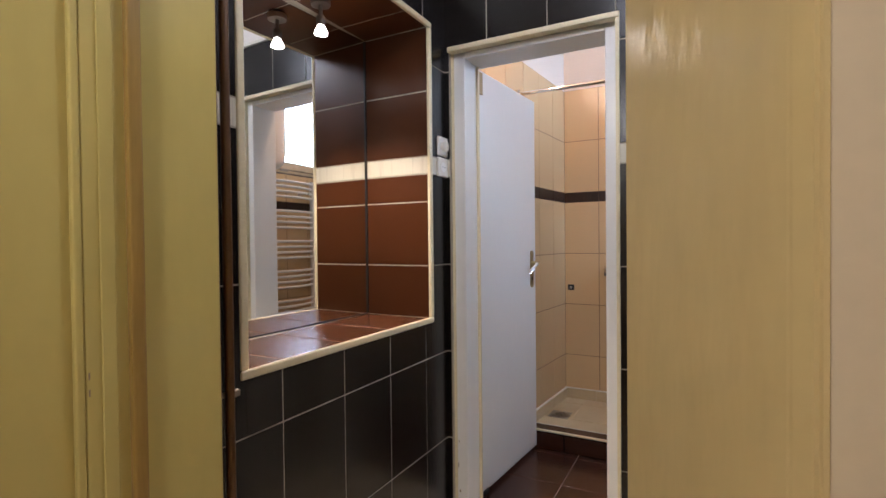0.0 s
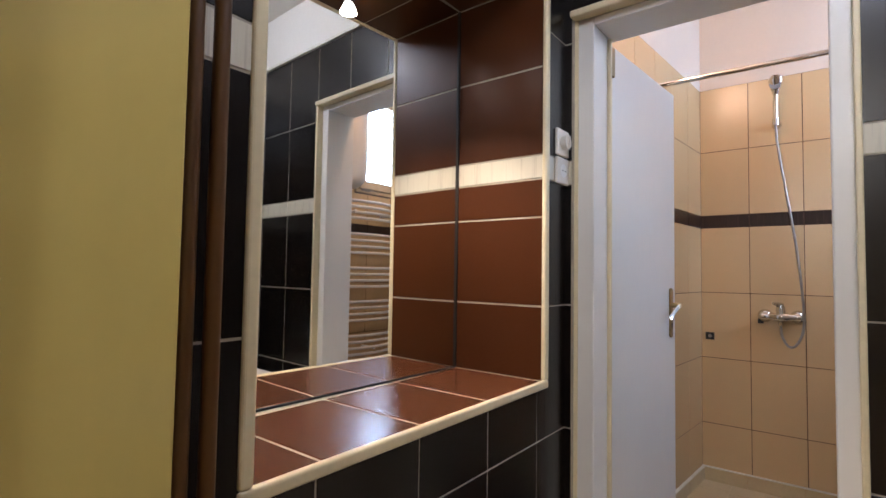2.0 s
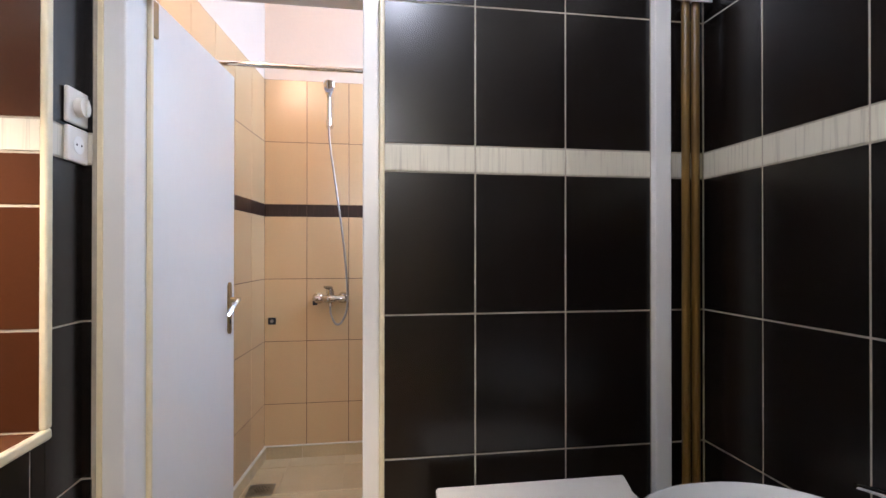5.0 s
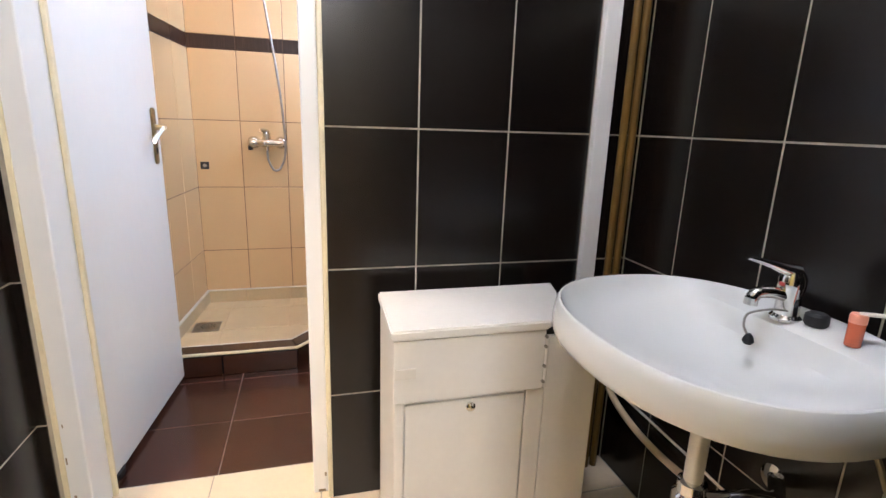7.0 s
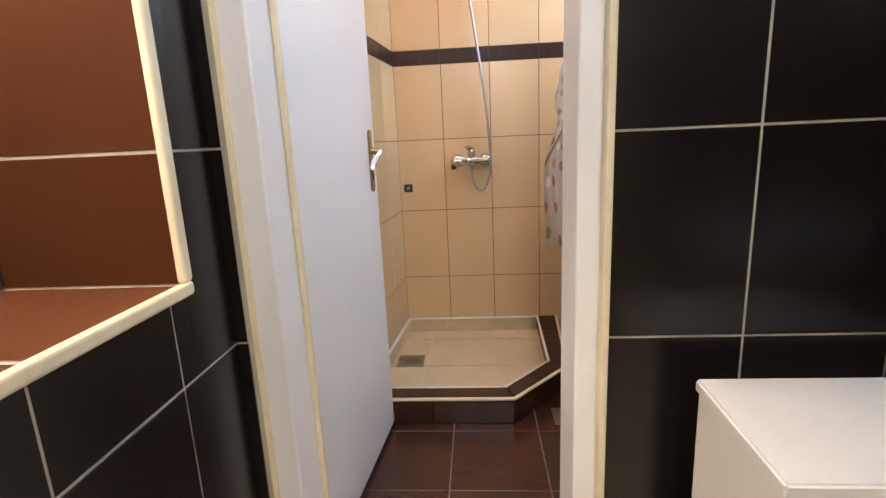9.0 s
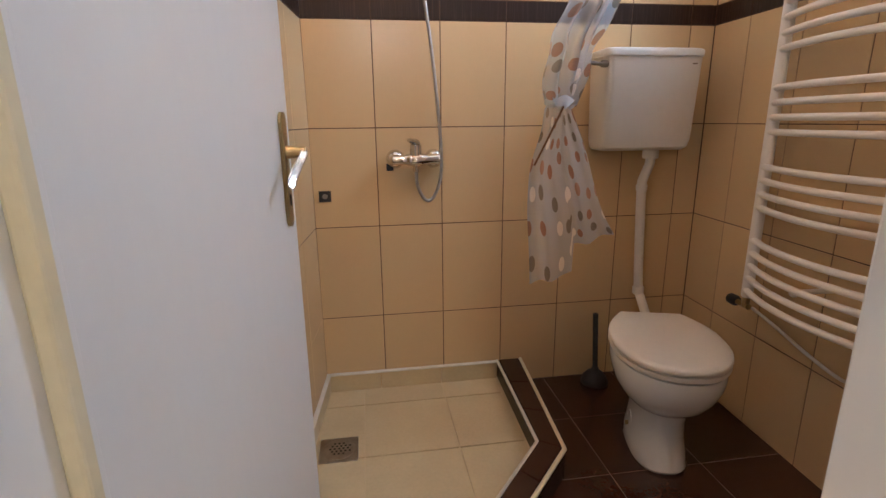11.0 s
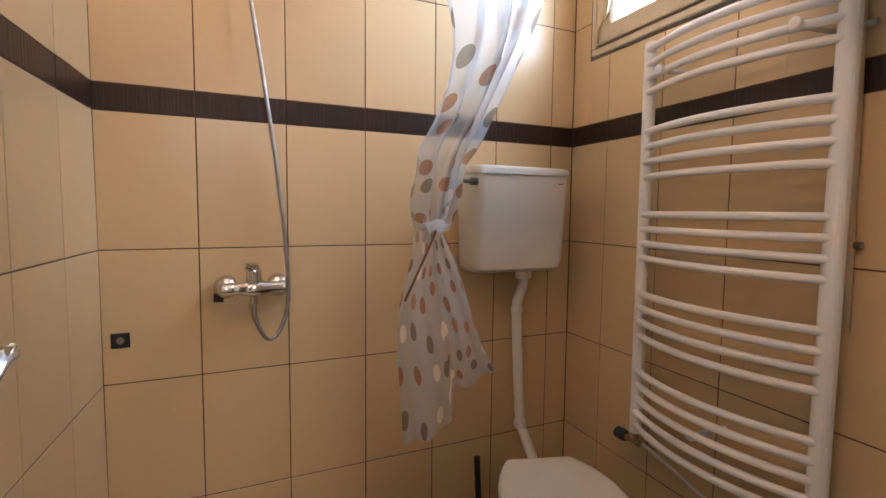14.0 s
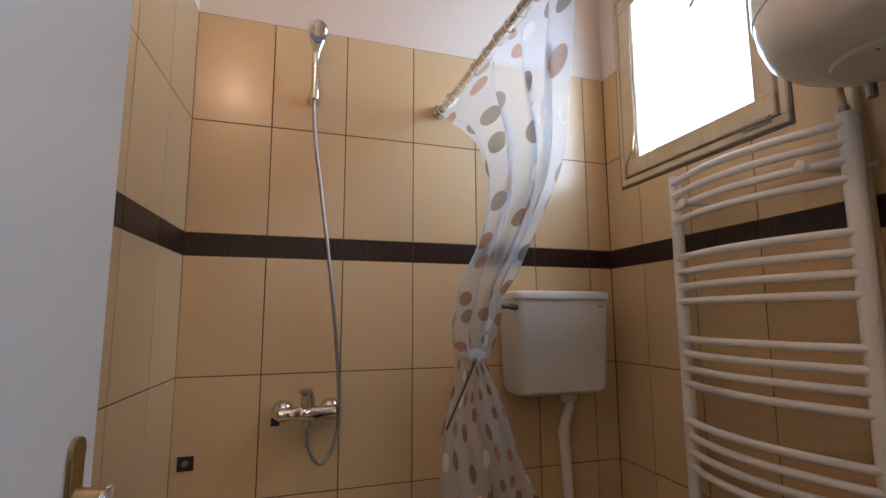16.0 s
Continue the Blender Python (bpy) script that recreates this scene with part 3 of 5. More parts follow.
    part("lever", loft([[(hu - 0.098 * t + c * math.cos(a) * 0.5, -0.042 + 0.01 * t + w * 0.55 * math.sin(a), 1.09 - 0.052 * t * abs(t) ** 0.2 + c * math.sin(a + 0.6)) for a in [q * math.tau / 14 for q in range(14)]]
                        for t, w, c in ((-0.1, 0.003, 0.003), (-0.06, 0.008, 0.007), (0.1, 0.009, 0.0085), (0.35, 0.009, 0.007), (0.65, 0.01, 0.008), (0.9, 0.0105, 0.009), (1.0, 0.009, 0.007), (1.03, 0.003, 0.003))]), CHROME, plate, "worn shiny lever handle", True)
    part("keyhole", box(hu - 0.004, -0.0085, 0.99, hu + 0.004, -0.0065, 1.011), BLACK_RUBBER, plate)
    return d


def entry_door():
    fr = thing("door_frame_entry", label="old yellowed gloss-painted door lining with a wooden stop bead", category="door frame", kind="structure")
    part("jamb", box(-0.84, 0.6005, 0.006, -0.80, EY + 0.004, 2.1, 0.003), YELLOW_PAINT, fr)
    part("stop", box(-0.80, 0.668, 0.006, -0.785, 0.694, 2.09, 0.004), STOP_PAINT, fr, "bare varnished stop bead")
    part("bead", box(-0.80, 0.625, 0.006, -0.796, 0.65, 2.09, 0.002), YELLOW_PAINT, fr)
    part("bead", box(-0.8115, 0.586, 0.006, -0.7985, 0.6, 2.09, 0.003), YELLOW_PAINT, fr)
    # splayed jamb on the other side
    part("jamb", prism([(0.004, EY + 0.012), (0.175, EY + 0.004), (0.175, 0.598), (0.165, 0.598), (0.15, 0.615), (0.004, 0.84)], 0.006, 2.1, 0.003), JAMB_PAINT, fr, "splayed jamb with uneven thick paint")
    part("head", box(-0.84, 0.605, 2.1, 0.175, EY + 0.004, 2.12, 0.003), YELLOW_PAINT, fr)
    for z in (0.968, 0.996):
        part("chip", box(-0.8005, 0.605, z, -0.7995, 0.6075, z + 0.012), DIRT, fr, "chipped paint")
    d = thing("door_entry", (-0.81, 0.599, 0.012), -91.2, "yellowed gloss-painted panel door, folded open into the hall", "door", kind="structure")
    part("door_leaf", box(0.002, -0.04, 0.0, 0.80, -0.002, 2.06, 0.004), YELLOW_PAINT, d)
    part("panel_moulding", box(0.13, -0.002, 0.25, 0.66, 0.006, 1.85, 0.006), YELLOW_PAINT, d)
    return fr


inner_door()
entry_door()


# ---- washroom things ----
def switch(y, z, label, socket):
    ob = thing("light_switch" if not socket else "wall_socket", (LX, y, z), label=label, category="switch" if not socket else "socket")
    part("plate", box(0.003, -0.041, -0.041, 0.014, 0.041, 0.041, 0.004, 3), PLASTIC, ob)
    if socket:
        part("recess", tube([(0.0135, 0, 0), (0.0155, 0, 0)], 0.021, 24), WHITE_PAINT, ob)
        for s in (-0.0095, 0.0095):
            part("hole", tube([(0.0155, s, 0), (0.0165, s, 0)], 0.0025, 8), BLACK_RUBBER, ob)
    else:
        part("knob", tube([(0.0135, 0, 0), (0.03, 0, 0)], 0.022, 24), PLASTIC, ob, "round white rotary knob")
        part("grip", box(0.03, -0.004, -0.019, 0.036, 0.004, 0.019, 0.002), PLASTIC, ob)


switch(2.043, 1.622, "white square rotary switch on dark tiles beside the door frame", False)
switch(2.043, 1.534, "white square wall socket on the pale tile band", True)


def niche_spot():
    ob = thing("niche_spotlight", (-1.13, 1.55, 0), label="small lit spotlight hanging from the niche ceiling", category="lamp")
    part("base", tube([(0, 0, 2.092), (0, 0, 2.072)], 0.035, 20), STEEL, ob)
    part("stem", tube([(0, 0, 2.072), (0, 0, 2.03)], 0.007), STEEL, ob)
    part("holder", lathe([(0.012, 2.035), (0.016, 2.03), (0.017, 2.01), (0.013, 2.0)], 20), STEEL, ob, smooth=True)
    part("bulb", lathe([(0.012, 2.0), (0.016, 1.992), (0.023, 1.978), (0.0245, 1.97)], 24, cap=False), NICHE_BULB, ob, "glowing white reflector bulb", True)


niche_spot()


def pipes():
    for y in (0.924, 0.89):
        p = part("heating_pipe", tube([(LX + 0.05, y, 0.012), (LX + 0.05, y, 2.62)], 0.0105, 14), BROWN_PIPE, None, "thin brown painted heating pipe running up the dark tiles", True)
        tagged(p, category="pipe", group="brown pipes by the doorway")
    c = thing("pipe_clip", (LX, 0.907, 0.875), label="small metal double pipe clip on the tiles", category="pipe clip")
    part("screw", tube([(0.003, 0, 0), (0.046, 0, 0)], 0.004, 8), STEEL, c)
    part("bracket", box(0.04, -0.045, -0.007, 0.045, 0.045, 0.007, 0.002), STEEL, c)
    for s in (-0.032, 0.032):
        part("nut", box(0.045, s - 0.008, -0.008, 0.058, s + 0.008, 0.008, 0.002), STEEL, c)
    for x in (0.656, 0.686):
        p = part("water_pipe", tube(arc([(x, DY - 0.04, 0.012), (x, DY - 0.04, 1.2), (x, DY - 0.04, 2.38), (x - 0.004, DY - 0.05, 2.43), (x - 0.03, DY - 0.09, 2.44), (x - 0.1, DY - 0.2, 2.44), (x - 0.12, DY - 0.3, 2.44)], 5), 0.0112, 14), OCHRE_PIPE, None, "ochre painted heating pipe in the tiled corner", True)
        tagged(p, category="pipe", group="ochre pipes in the corner")
    c = thing("pipe_clip", (0.671, DY, 1.99), label="white double pipe clip on the dark tiles", category="pipe clip")
    part("screw", tube([(0, -0.003, 0), (0, -0.05, 0)], 0.004, 8), WHITE_PAINT, c)
    part("bracket", box(-0.055, -0.06, -0.007, 0.055, -0.054, 0.007, 0.002), WHITE_PAINT, c)
    d = thing("pipe_duct", (0.598, DY, 0), label="white square pipe duct running up the dark tiles", category="duct")
    part("body", box(-0.025, -0.024, 0.013, 0.025, -0.0005, 2.33, 0.003), WHITE_PAINT, d)
    part("cap", box(-0.027, -0.026, 2.33, 0.027, -0.0005, 2.337, 0.002), WHITE_PAINT, d)


pipes()


def cabinet():
    ob = thing("cabinet", (0, 0, 0), label="white laminate cupboard with a flap and hinged door beside the basin", category="cabinet")
    y0, y1, zt = 1.738, 1.992, 0.697
    part("body", prism([(-0.058, y0 + 0.006), (0.44, y0 + 0.006), (0.44, y1), (-0.054, y1)], 0.014, zt - 0.022, 0.002), LAMINATE, ob)
    part("top", prism([(-0.068, y0 - 0.012), (0.305, y0 - 0.012), (0.42, 1.92), (0.44, y1 + 0.003), (-0.06, y1 + 0.003)], zt - 0.021, zt + 0.002, 0.004), LAMINATE, ob, "white top board with a cut corner")
    flap = part("flap", box(-0.062, y0 - 0.009, 0.525, 0.298, y0 + 0.006, zt - 0.023, 0.002), LAMINATE, ob, "upper white flap")
    part("hinge", box(-0.06, y0 - 0.012, 0.585, -0.012, y0 - 0.009, 0.61, 0.001), PLASTIC, flap, "white painted hinge plate")
    part("hinge_strip", tube([(0.302, y0 - 0.009, 0.53), (0.302, y0 - 0.009, 0.662)], 0.0045, 8), LAMINATE, flap)
    for z in (0.545, 0.585, 0.635, 0.66):
        part("screw", tube([(0.297, y0 - 0.0085, z), (0.297, y0 - 0.015, z)], 0.004, 8), STEEL, flap)
    door = part("door", box(-0.034, y0 - 0.004, 0.035, 0.256, y0 + 0.0055, 0.515, 0.002), LAMINATE, ob)
    part("stile", box(0.2595, y0 - 0.004, 0.02, 0.3055, y0 + 0.0055, 0.522, 0.0015), LAMINATE, ob)
    part("stile", box(-0.058, y0 - 0.004, 0.02, -0.0375, y0 + 0.0055, 0.522, 0.0015), LAMINATE, ob)
    part("knob", lathe([(0.004, 0.0), (0.005, 0.006), (0.0105, 0.012), (0.0115, 0.018), (0.007, 0.023), (0.002, 0.0245)], 20), CHROME, door, "chrome knob", True)
    door.children[0].matrix_basis = pose(0.116, y0 - 0.004, 0.505, 90)
    part("side_panel", box(0.3075, y0 - 0.004, 0.02, 0.445, y0 + 0.0055, zt - 0.04, 0.002), LAMINATE, ob)
    # solid black box in place of the shade inside the gap
    part("gap", box(0.3, y0 - 0.003, zt - 0.036, 0.37, y0 + 0.01, zt - 0.023), BLACK_RUBBER, ob, "black strip painted as the shade in an open gap")


cabinet()


def basin():
    cy, rz = 1.42, 0.79
    ob = thing("washbasin", (RX, cy, rz), label="white oval ceramic basin fixed to dark tiles", category="basin")

    def ring(grow, z, cx=-0.29, ax=0.255, ay=0.30, back=0.0):
        out = []
        for k in range(48):
            a = k * math.tau / 48
            c, s = math.cos(a), math.sin(a)
            x = cx + (ax * grow if c < 0 else ax * grow * 1.0) * math.copysign(abs(c) ** 0.85, c)
            y = ay * grow * math.copysign(abs(s) ** 0.85, s)
            out.append((min(x, -0.004 - back), y, z))
        return out
    sec = [ring(0.1, -0.142, -0.26), ring(0.15, -0.138, -0.262), ring(0.26, -0.116, -0.265), ring(0.46, -0.09, -0.27), ring(0.7, -0.067, -0.28), ring(0.86, -0.055), ring(0.945, -0.0475), ring(0.972, -0.043), ring(0.983, -0.034), ring(0.984, -0.02), ring(0.976, 0.002), ring(0.965, 0.014), ring(0.952, 0.0195), ring(0.938, 0.0205),
           ring(0.93, 0.017, -0.292, 0.254, 0.30, 0.07), ring(0.915, 0.009, -0.294, 0.252, 0.30, 0.115), ring(0.895, -0.002, -0.298, 0.247, 0.30, 0.132), ring(0.87, -0.012, -0.3, 0.245, 0.30, 0.135), ring(0.82, -0.028, -0.305, 0.24, 0.3, 0.138), ring(0.74, -0.046, -0.305, 0.238, 0.3, 0.141), ring(0.62, -0.063, -0.305, 0.235, 0.3, 0.145), ring(0.5, -0.075, -0.295, 0.232, 0.3, 0.15), ring(0.36, -0.088, -0.285, 0.23, 0.3, 0.157), ring(0.2, -0.103, -0.27, 0.22, 0.3, 0.165), ring(0.09, -0.11, -0.255, 0.22, 0.22)]
    part("bowl", loft(sec), CERAMIC, ob, smooth=True)
    # mixer tap
    tap = thing("basin_tap", (RX - 0.112, cy + 0.012, rz + 0.008), label="chrome single-lever mixer tap standing on the basin", category="tap")
    part("tap_body", lathe([(0.027, 0.0), (0.027, 0.005), (0.021, 0.011), (0.02, 0.04), (0.023, 0.062), (0.0235, 0.08), (0.017, 0.092)], 24), CHROME, tap, smooth=True)
    part("spout", tube(arc([(-0.012, 0, 0.046), (-0.04, 0.004, 0.053), (-0.066, 0.008, 0.052), (-0.077, 0.009, 0.042)], 5), 0.0115, 14), CHROME, tap, smooth=True)
    part("aerator", tube([(-0.077, 0.009, 0.043), (-0.078, 0.009, 0.03)], 0.0118, 14), CHROME, tap)
    part("lever", tube(arc([(0.004, 0, 0.089), (-0.024, 0.004, 0.098), (-0.055, 0.01, 0.108), (-0.092, 0.018, 0.118)], 5), 0.007, 10, radii=[0.0165, 0.015, 0.0135, 0.012, 0.011, 0.01, 0.009, 0.0082, 0.0075, 0.007, 0.0065, 0.006, 0.0055, 0.005, 0.0046, 0.0042]), CHROME, tap, smooth=True)
    part("mark", box(-0.0252, -0.005, 0.066, -0.0228, 0.004, 0.073), SCREEN_RED, tap, "red hot mark")
    st = thing("drain_plug", (RX - 0.13, cy + 0.004, rz + 0.006), label="black rubber plug hanging from a bent chrome rod", category="plug")
    part("rod", tube(arc([(0.01, -0.006, 0.022), (-0.03, 0.0, 0.026), (-0.07, 0.008, 0.018), (-0.078, 0.006, -0.002), (-0.076, 0.0, -0.015), (-0.074, -0.004, -0.022)], 6), 0.0022, 8), STEEL, st, smooth=True)
    part("plug", lathe([(0.004, 0.014), (0.008, 0.008), (0.01, 0.0), (0.007, -0.005)], 14, at=(-0.074, -0.005, -0.03)), BLACK_RUBBER, st, smooth=True)
    st = thing("rubber_stopper", (RX - 0.098, cy - 0.036, rz + 0.012), label="black round rubber stopper lying beside the tap", category="stopper")
    part("stopper", lathe([(0.016, 0.0), (0.0195, 0.005), (0.019, 0.02), (0.014, 0.024), (0.008, 0.019)], 20), BLACK_RUBBER, st, smooth=True)
    cup = thing("soap_cup", (RX - 0.114, cy - 0.112, rz + 0.009), label="small translucent orange cup on the basin's rim", category="cup")
    part("cup", lathe([(0.0105, 0.0), (0.0118, 0.002), (0.0118, 0.042), (0.0, 0.042)], 20, cap=False), ORANGE, cup, smooth=True)
    part("lid", lathe([(0.0125, 0.041), (0.0125, 0.053), (0.011, 0.056)], 20), PINK, cup, "pink lid", True)
    part("brush", tube(arc([(0.0, 0.0, 0.056), (0.012, -0.025, 0.061), (0.022, -0.06, 0.064)], 4), 0.0035, 8), PLASTIC, cup, "white handle")
    # waste
    tr = thing("basin_trap", (RX - 0.271, cy, 0), label="white and chrome waste pipe with a bottle trap under the basin", category="waste pipe")
    part("tailpiece", tube([(0, 0, rz - 0.138), (0, 0, 0.44)], 0.0175, 16), PLASTIC, tr, "white plastic tailpiece", True)
    part("collar", lathe([(0.02, 0.0), (0.026, 0.006), (0.026, 0.022), (0.02, 0.026)], 20, at=(0, 0, rz - 0.165)), CHROME, tr, smooth=True)
    part("nut", lathe([(0.022, 0.0), (0.027, 0.004), (0.027, 0.03), (0.02, 0.034)], 20, at=(0, 0, 0.45)), CHROME, tr, smooth=True)
    part("cup", lathe([(0.012, 0.0), (0.03, 0.006), (0.034, 0.02), (0.034, 0.08), (0.024, 0.09)], 24, at=(0, 0, 0.37)), CHROME, tr, smooth=True)
    part("elbow", tube(arc([(0, 0, 0.44), (0.05, -0.02, 0.445), (0.12, -0.03, 0.445), (0.18, -0.03, 0.43), (0.277, 0.05, 0.40)], 5), 0.016, 14), CHROME, tr, smooth=True)
    ros = part("rosette", lathe([(0.036, 0.0), (0.034, 0.006), (0.02, 0.012)], 24), CHROME, tr, smooth=True)
    ros.matrix_basis = pose(0.277, 0.05, 0.40, 0, -90, 0)
    for i, (dy, z) in enumerate(((0.12, 0.5), (-0.17, 0.5))):
        v = thing("angle_valve", (RX, cy + dy, z), label="small metal angle valve on the dark tiles", category="valve", group="valves under the basin")
        part("body", tube([(-0.002, 0, 0), (-0.045, 0, 0)], 0.011, 12), STEEL, v)
        knob = part("handle", lathe([(0.014, 0), (0.017, 0.004), (0.017, 0.02), (0.012, 0.024)], 14), CHROME, v, smooth=True)
        knob.matrix_basis = pose(-0.045, 0, 0, 0, -90, 0)
        part("outlet", tube([(-0.03, 0, 0), (-0.03, 0, 0.04)], 0.008, 10), STEEL, v)
        h = part("supply_hose", tube(arc([(RX - 0.03, cy + dy, z + 0.04), (RX - 0.035, cy + dy * 0.7, z + 0.12), (RX - 0.09, cy + dy * 0.2, z + 0.18), (RX - 0.10, cy + 0.01 * (1 - 2 * i), 0.77)], 6), 0.0055, 8), STEEL, None, "braided grey supply hose under the basin", True)
        tagged(h, category="hose", group="supply hoses")
    h = part("drain_hose", tube(arc([(RX - 0.025, 2.05, 0.30), (RX - 0.025, 1.99, 0.27), (RX - 0.025, 1.9, 0.246), (RX - 0.025, 1.8, 0.236), (RX - 0.025, 1.69, 0.24), (RX - 0.025, 1.56, 0.26), (RX - 0.02, 1.47, 0.30), (RX - 0.008, 1.43, 0.33)], 6), 0.0105, 12), WINDOW_PAINT, None, "pale plastic drain hose running along the tiles", True)
    tagged(h, category="hose")
    h = part("cable", tube(arc([(RX - 0.007, 2.06, 0.302), (RX - 0.007, 1.86, 0.295), (RX - 0.007, 1.68, 0.288), (RX - 0.007, 1.55, 0.28), (RX - 0.007, 1.2, 0.275)], 6), 0.004, 8), PLASTIC, None, "thin pale cable on the dark tiles", True)
    tagged(h, category="cable")


basin()


def ceiling_bulbs():
    ob = thing("ceiling_lamp", (-0.1, 1.25, CEIL), label="plain round frosted ceiling lamp", category="lamp")
    part("base", lathe([(0.06, -0.002), (0.06, -0.02), (0.05, -0.03)], 24), PLASTIC, ob)
    part("globe", lathe([(0.05, -0.03), (0.095, -0.06), (0.1, -0.09), (0.09, -0.11)], 28, cap=False), FROST, ob, smooth=True)
    # invented fixture to carry the hall fill, never in view
    ob = thing("ceiling_lamp", (-0.35, -0.75, 2.75), label="unseen hall ceiling lamp, added to light the entry doorway", category="lamp")
    part("base", lathe([(0.06, -0.002), (0.06, -0.25), (0.05, -0.26)], 24), PLASTIC, ob)
    part("globe", lathe([(0.05, -0.26), (0.13, -0.3), (0.14, -0.36), (0.135, -0.38)], 28, cap=False), FROST, ob, smooth=True)
    ob = thing("wall_lamp", (-0.72, WY + 0.004, 2.72), label="bare warm bulb in a wall holder above the door", category="lamp")
    part("base", lathe([(0.04, 0.0), (0.04, 0.012), (0.02, 0.03)], 20), PLASTIC, ob, smooth=True)
    ob.children[0].matrix_basis = pose(0, 0, 0, -90)
    part("arm", tube(arc([(0, 0.02, 0), (0, 0.1, 0.0), (0, 0.14, -0.01), (0, 0.146, -0.03)], 4), 0.009, 10), PLASTIC, ob)
    part("holder", lathe([(0.018, -0.025), (0.02, -0.04), (0.02, -0.06)], 20, at=(0, 0.146, 0)), PLASTIC, ob, smooth=True)


ceiling_bulbs()


# ---- shower room things ----
def shower_tray():
    ob = thing("shower_tray", label="raised tiled shower tray with a brown tiled kerb and pale edging", category="shower tray")
    zt, zc = 0.036, 0.113
    lx = -0.85 - 0.09 * 0.9
    outer = [(lx - 0.02, 2.978), (-0.302, 2.978), (-0.048, 3.262), (0.0, 3.895)]
    inner = [(lx - 0.02, 3.07), (-0.332, 3.07), (-0.122, 3.315), (-0.106, 3.895)]
    part("bed", prism([(lx + 0.0, 3.02), (-0.32, 3.02), (-0.085, 3.29), (-0.06, 3.895), (-0.845, 3.895)], 0.0, zt - 0.004), TRAY_TILE, ob)

    def between(poly0, poly1, z0, z1, mat, name, label=""):
        for k in range(3):
            part(name, prism([poly0[k], poly0[k + 1], poly1[k + 1], poly1[k]], z0, z1, 0.0015), mat, ob, label)
    between(outer, inner, 0.001, zc - 0.004, DARK_TILE, "kerb")

    def off(a, b, d):
        return [(p[0] + (q[0] - p[0]) * d, p[1] + (q[1] - p[1]) * d) for p, q in zip(a, b)]
    o1, i1 = off(outer, inner, 0.1), off(outer, inner, 0.9)
    for k, n in ((0, 2), (1, 2), (2, 3)):
        for j in range(n):
            a, b = j / n + 0.006, (j + 1) / n - 0.006
            q = [Vector(o1[k]).lerp(Vector(o1[k + 1]), t) for t in (a, b)] + [Vector(i1[k]).lerp(Vector(i1[k + 1]), t) for t in (b, a)]
            part("kerb_tile", prism([tuple(v) for v in q], zc - 0.005, zc, 0.001), FLOOR_BROWN, ob)
            q = [Vector(outer[k]).lerp(Vector(outer[k + 1]), t) for t in (a, b)]
            nrm = Vector((q[1].y - q[0].y, q[0].x - q[1].x)).normalized() * 0.004
            part("face_tile", prism([tuple(q[0] + nrm), tuple(q[1] + nrm), tuple(q[1] - nrm), tuple(q[0] - nrm)], 0.004, zc - 0.018, 0.001), FLOOR_BROWN, ob)
    for poly, r in ((outer, 0.0075), (inner, 0.006)):
        for k in range(3):
            a, b = poly[k], poly[k + 1]
            part("edging", tube([(a[0], a[1], zc - 0.0055), (b[0], b[1], zc - 0.0055)], r, 10), WHITE_TRIM if poly is inner else CREAM_TRIM, ob, "pale rounded edging")
    # skirting against the walls
    for k, (a, b) in enumerate(((-0.845, -0.62), (-0.617, -0.36), (-0.357, -0.112))):
        part("skirting_tile", box(a, 3.878, zt - 0.004, b, 3.893, 0.106, 0.001), TRAY_TILE, ob)
    part("edging", box(-0.845, 3.874, 0.106, -0.11, 3.894, 0.112, 0.002), WHITE_TRIM, ob)
    for u0, u1 in ((0.012, 0.3), (0.303, 0.6), (0.603, 0.84)):
        p = [LEFT_WC.at(u, 0, d) for u, d in ((u0, 0.004), (u1, 0.004), (u1, 0.018), (u0, 0.018))]
        part("skirting_tile", prism([(v.x, v.y) for v in p], zt - 0.004, 0.106, 0.001), TRAY_TILE, ob)
    p = [LEFT_WC.at(u, 0, d) for u, d in ((0.012, 0.004), (0.84, 0.004), (0.84, 0.021), (0.012, 0.021))]
    part("edging", prism([(v.x, v.y) for v in p], 0.106, 0.112, 0.001), WHITE_TRIM, ob)
    # tray floor tiles
    xs, ys = [-0.9, -0.69, -0.362, -0.125], [3.075, 3.425, 3.75, 3.875]
    for i in range(3):
        for j in range(3):
            q = [(xs[i] + 0.002, ys[j] + 0.002), (xs[i + 1] - 0.002, ys[j] + 0.002), (xs[i + 1] - 0.002, ys[j + 1] - 0.002), (xs[i] + 0.002, ys[j + 1] - 0.002)]
            if i == 2 and j == 0:
                q = [q[0], (-0.34, q[0][1]), (-0.128, 3.325), q[2], q[3]]
            part("tray_tile", prism(q, zt - 0.008, zt, 0.0012), TRAY_TILE, ob)
    dr = thing("floor_drain", (-0.779, 3.478, zt + 0.0006), label="square steel floor drain set in the shower tray", category="drain")
    part("plate", box(-0.066, -0.066, 0, 0.066, 0.066, 0.003, 0.001), STEEL, dr)
    part("grid", lathe([(0.056, 0.003), (0.056, 0.0045), (0.05, 0.006)], 28), STEEL, dr, smooth=True)
    for i in range(-2, 3):
        for j in range(-2, 3):
            if i * i + j * j < 7:
                ox = 0.007 if j % 2 else 0.0
                part("hole", tube([(i * 0.015 + ox, j * 0.014, 0.0055), (i * 0.015 + ox, j * 0.014, 0.0066)], 0.004, 8), BLACK_RUBBER, dr)
    dr = thing("floor_drain", (-0.085, 3.02, 0.0042), label="square steel floor drain in brown tiles", category="drain")
    part("plate", box(-0.06, -0.06, 0, 0.06, 0.06, 0.003, 0.001), STEEL, dr)
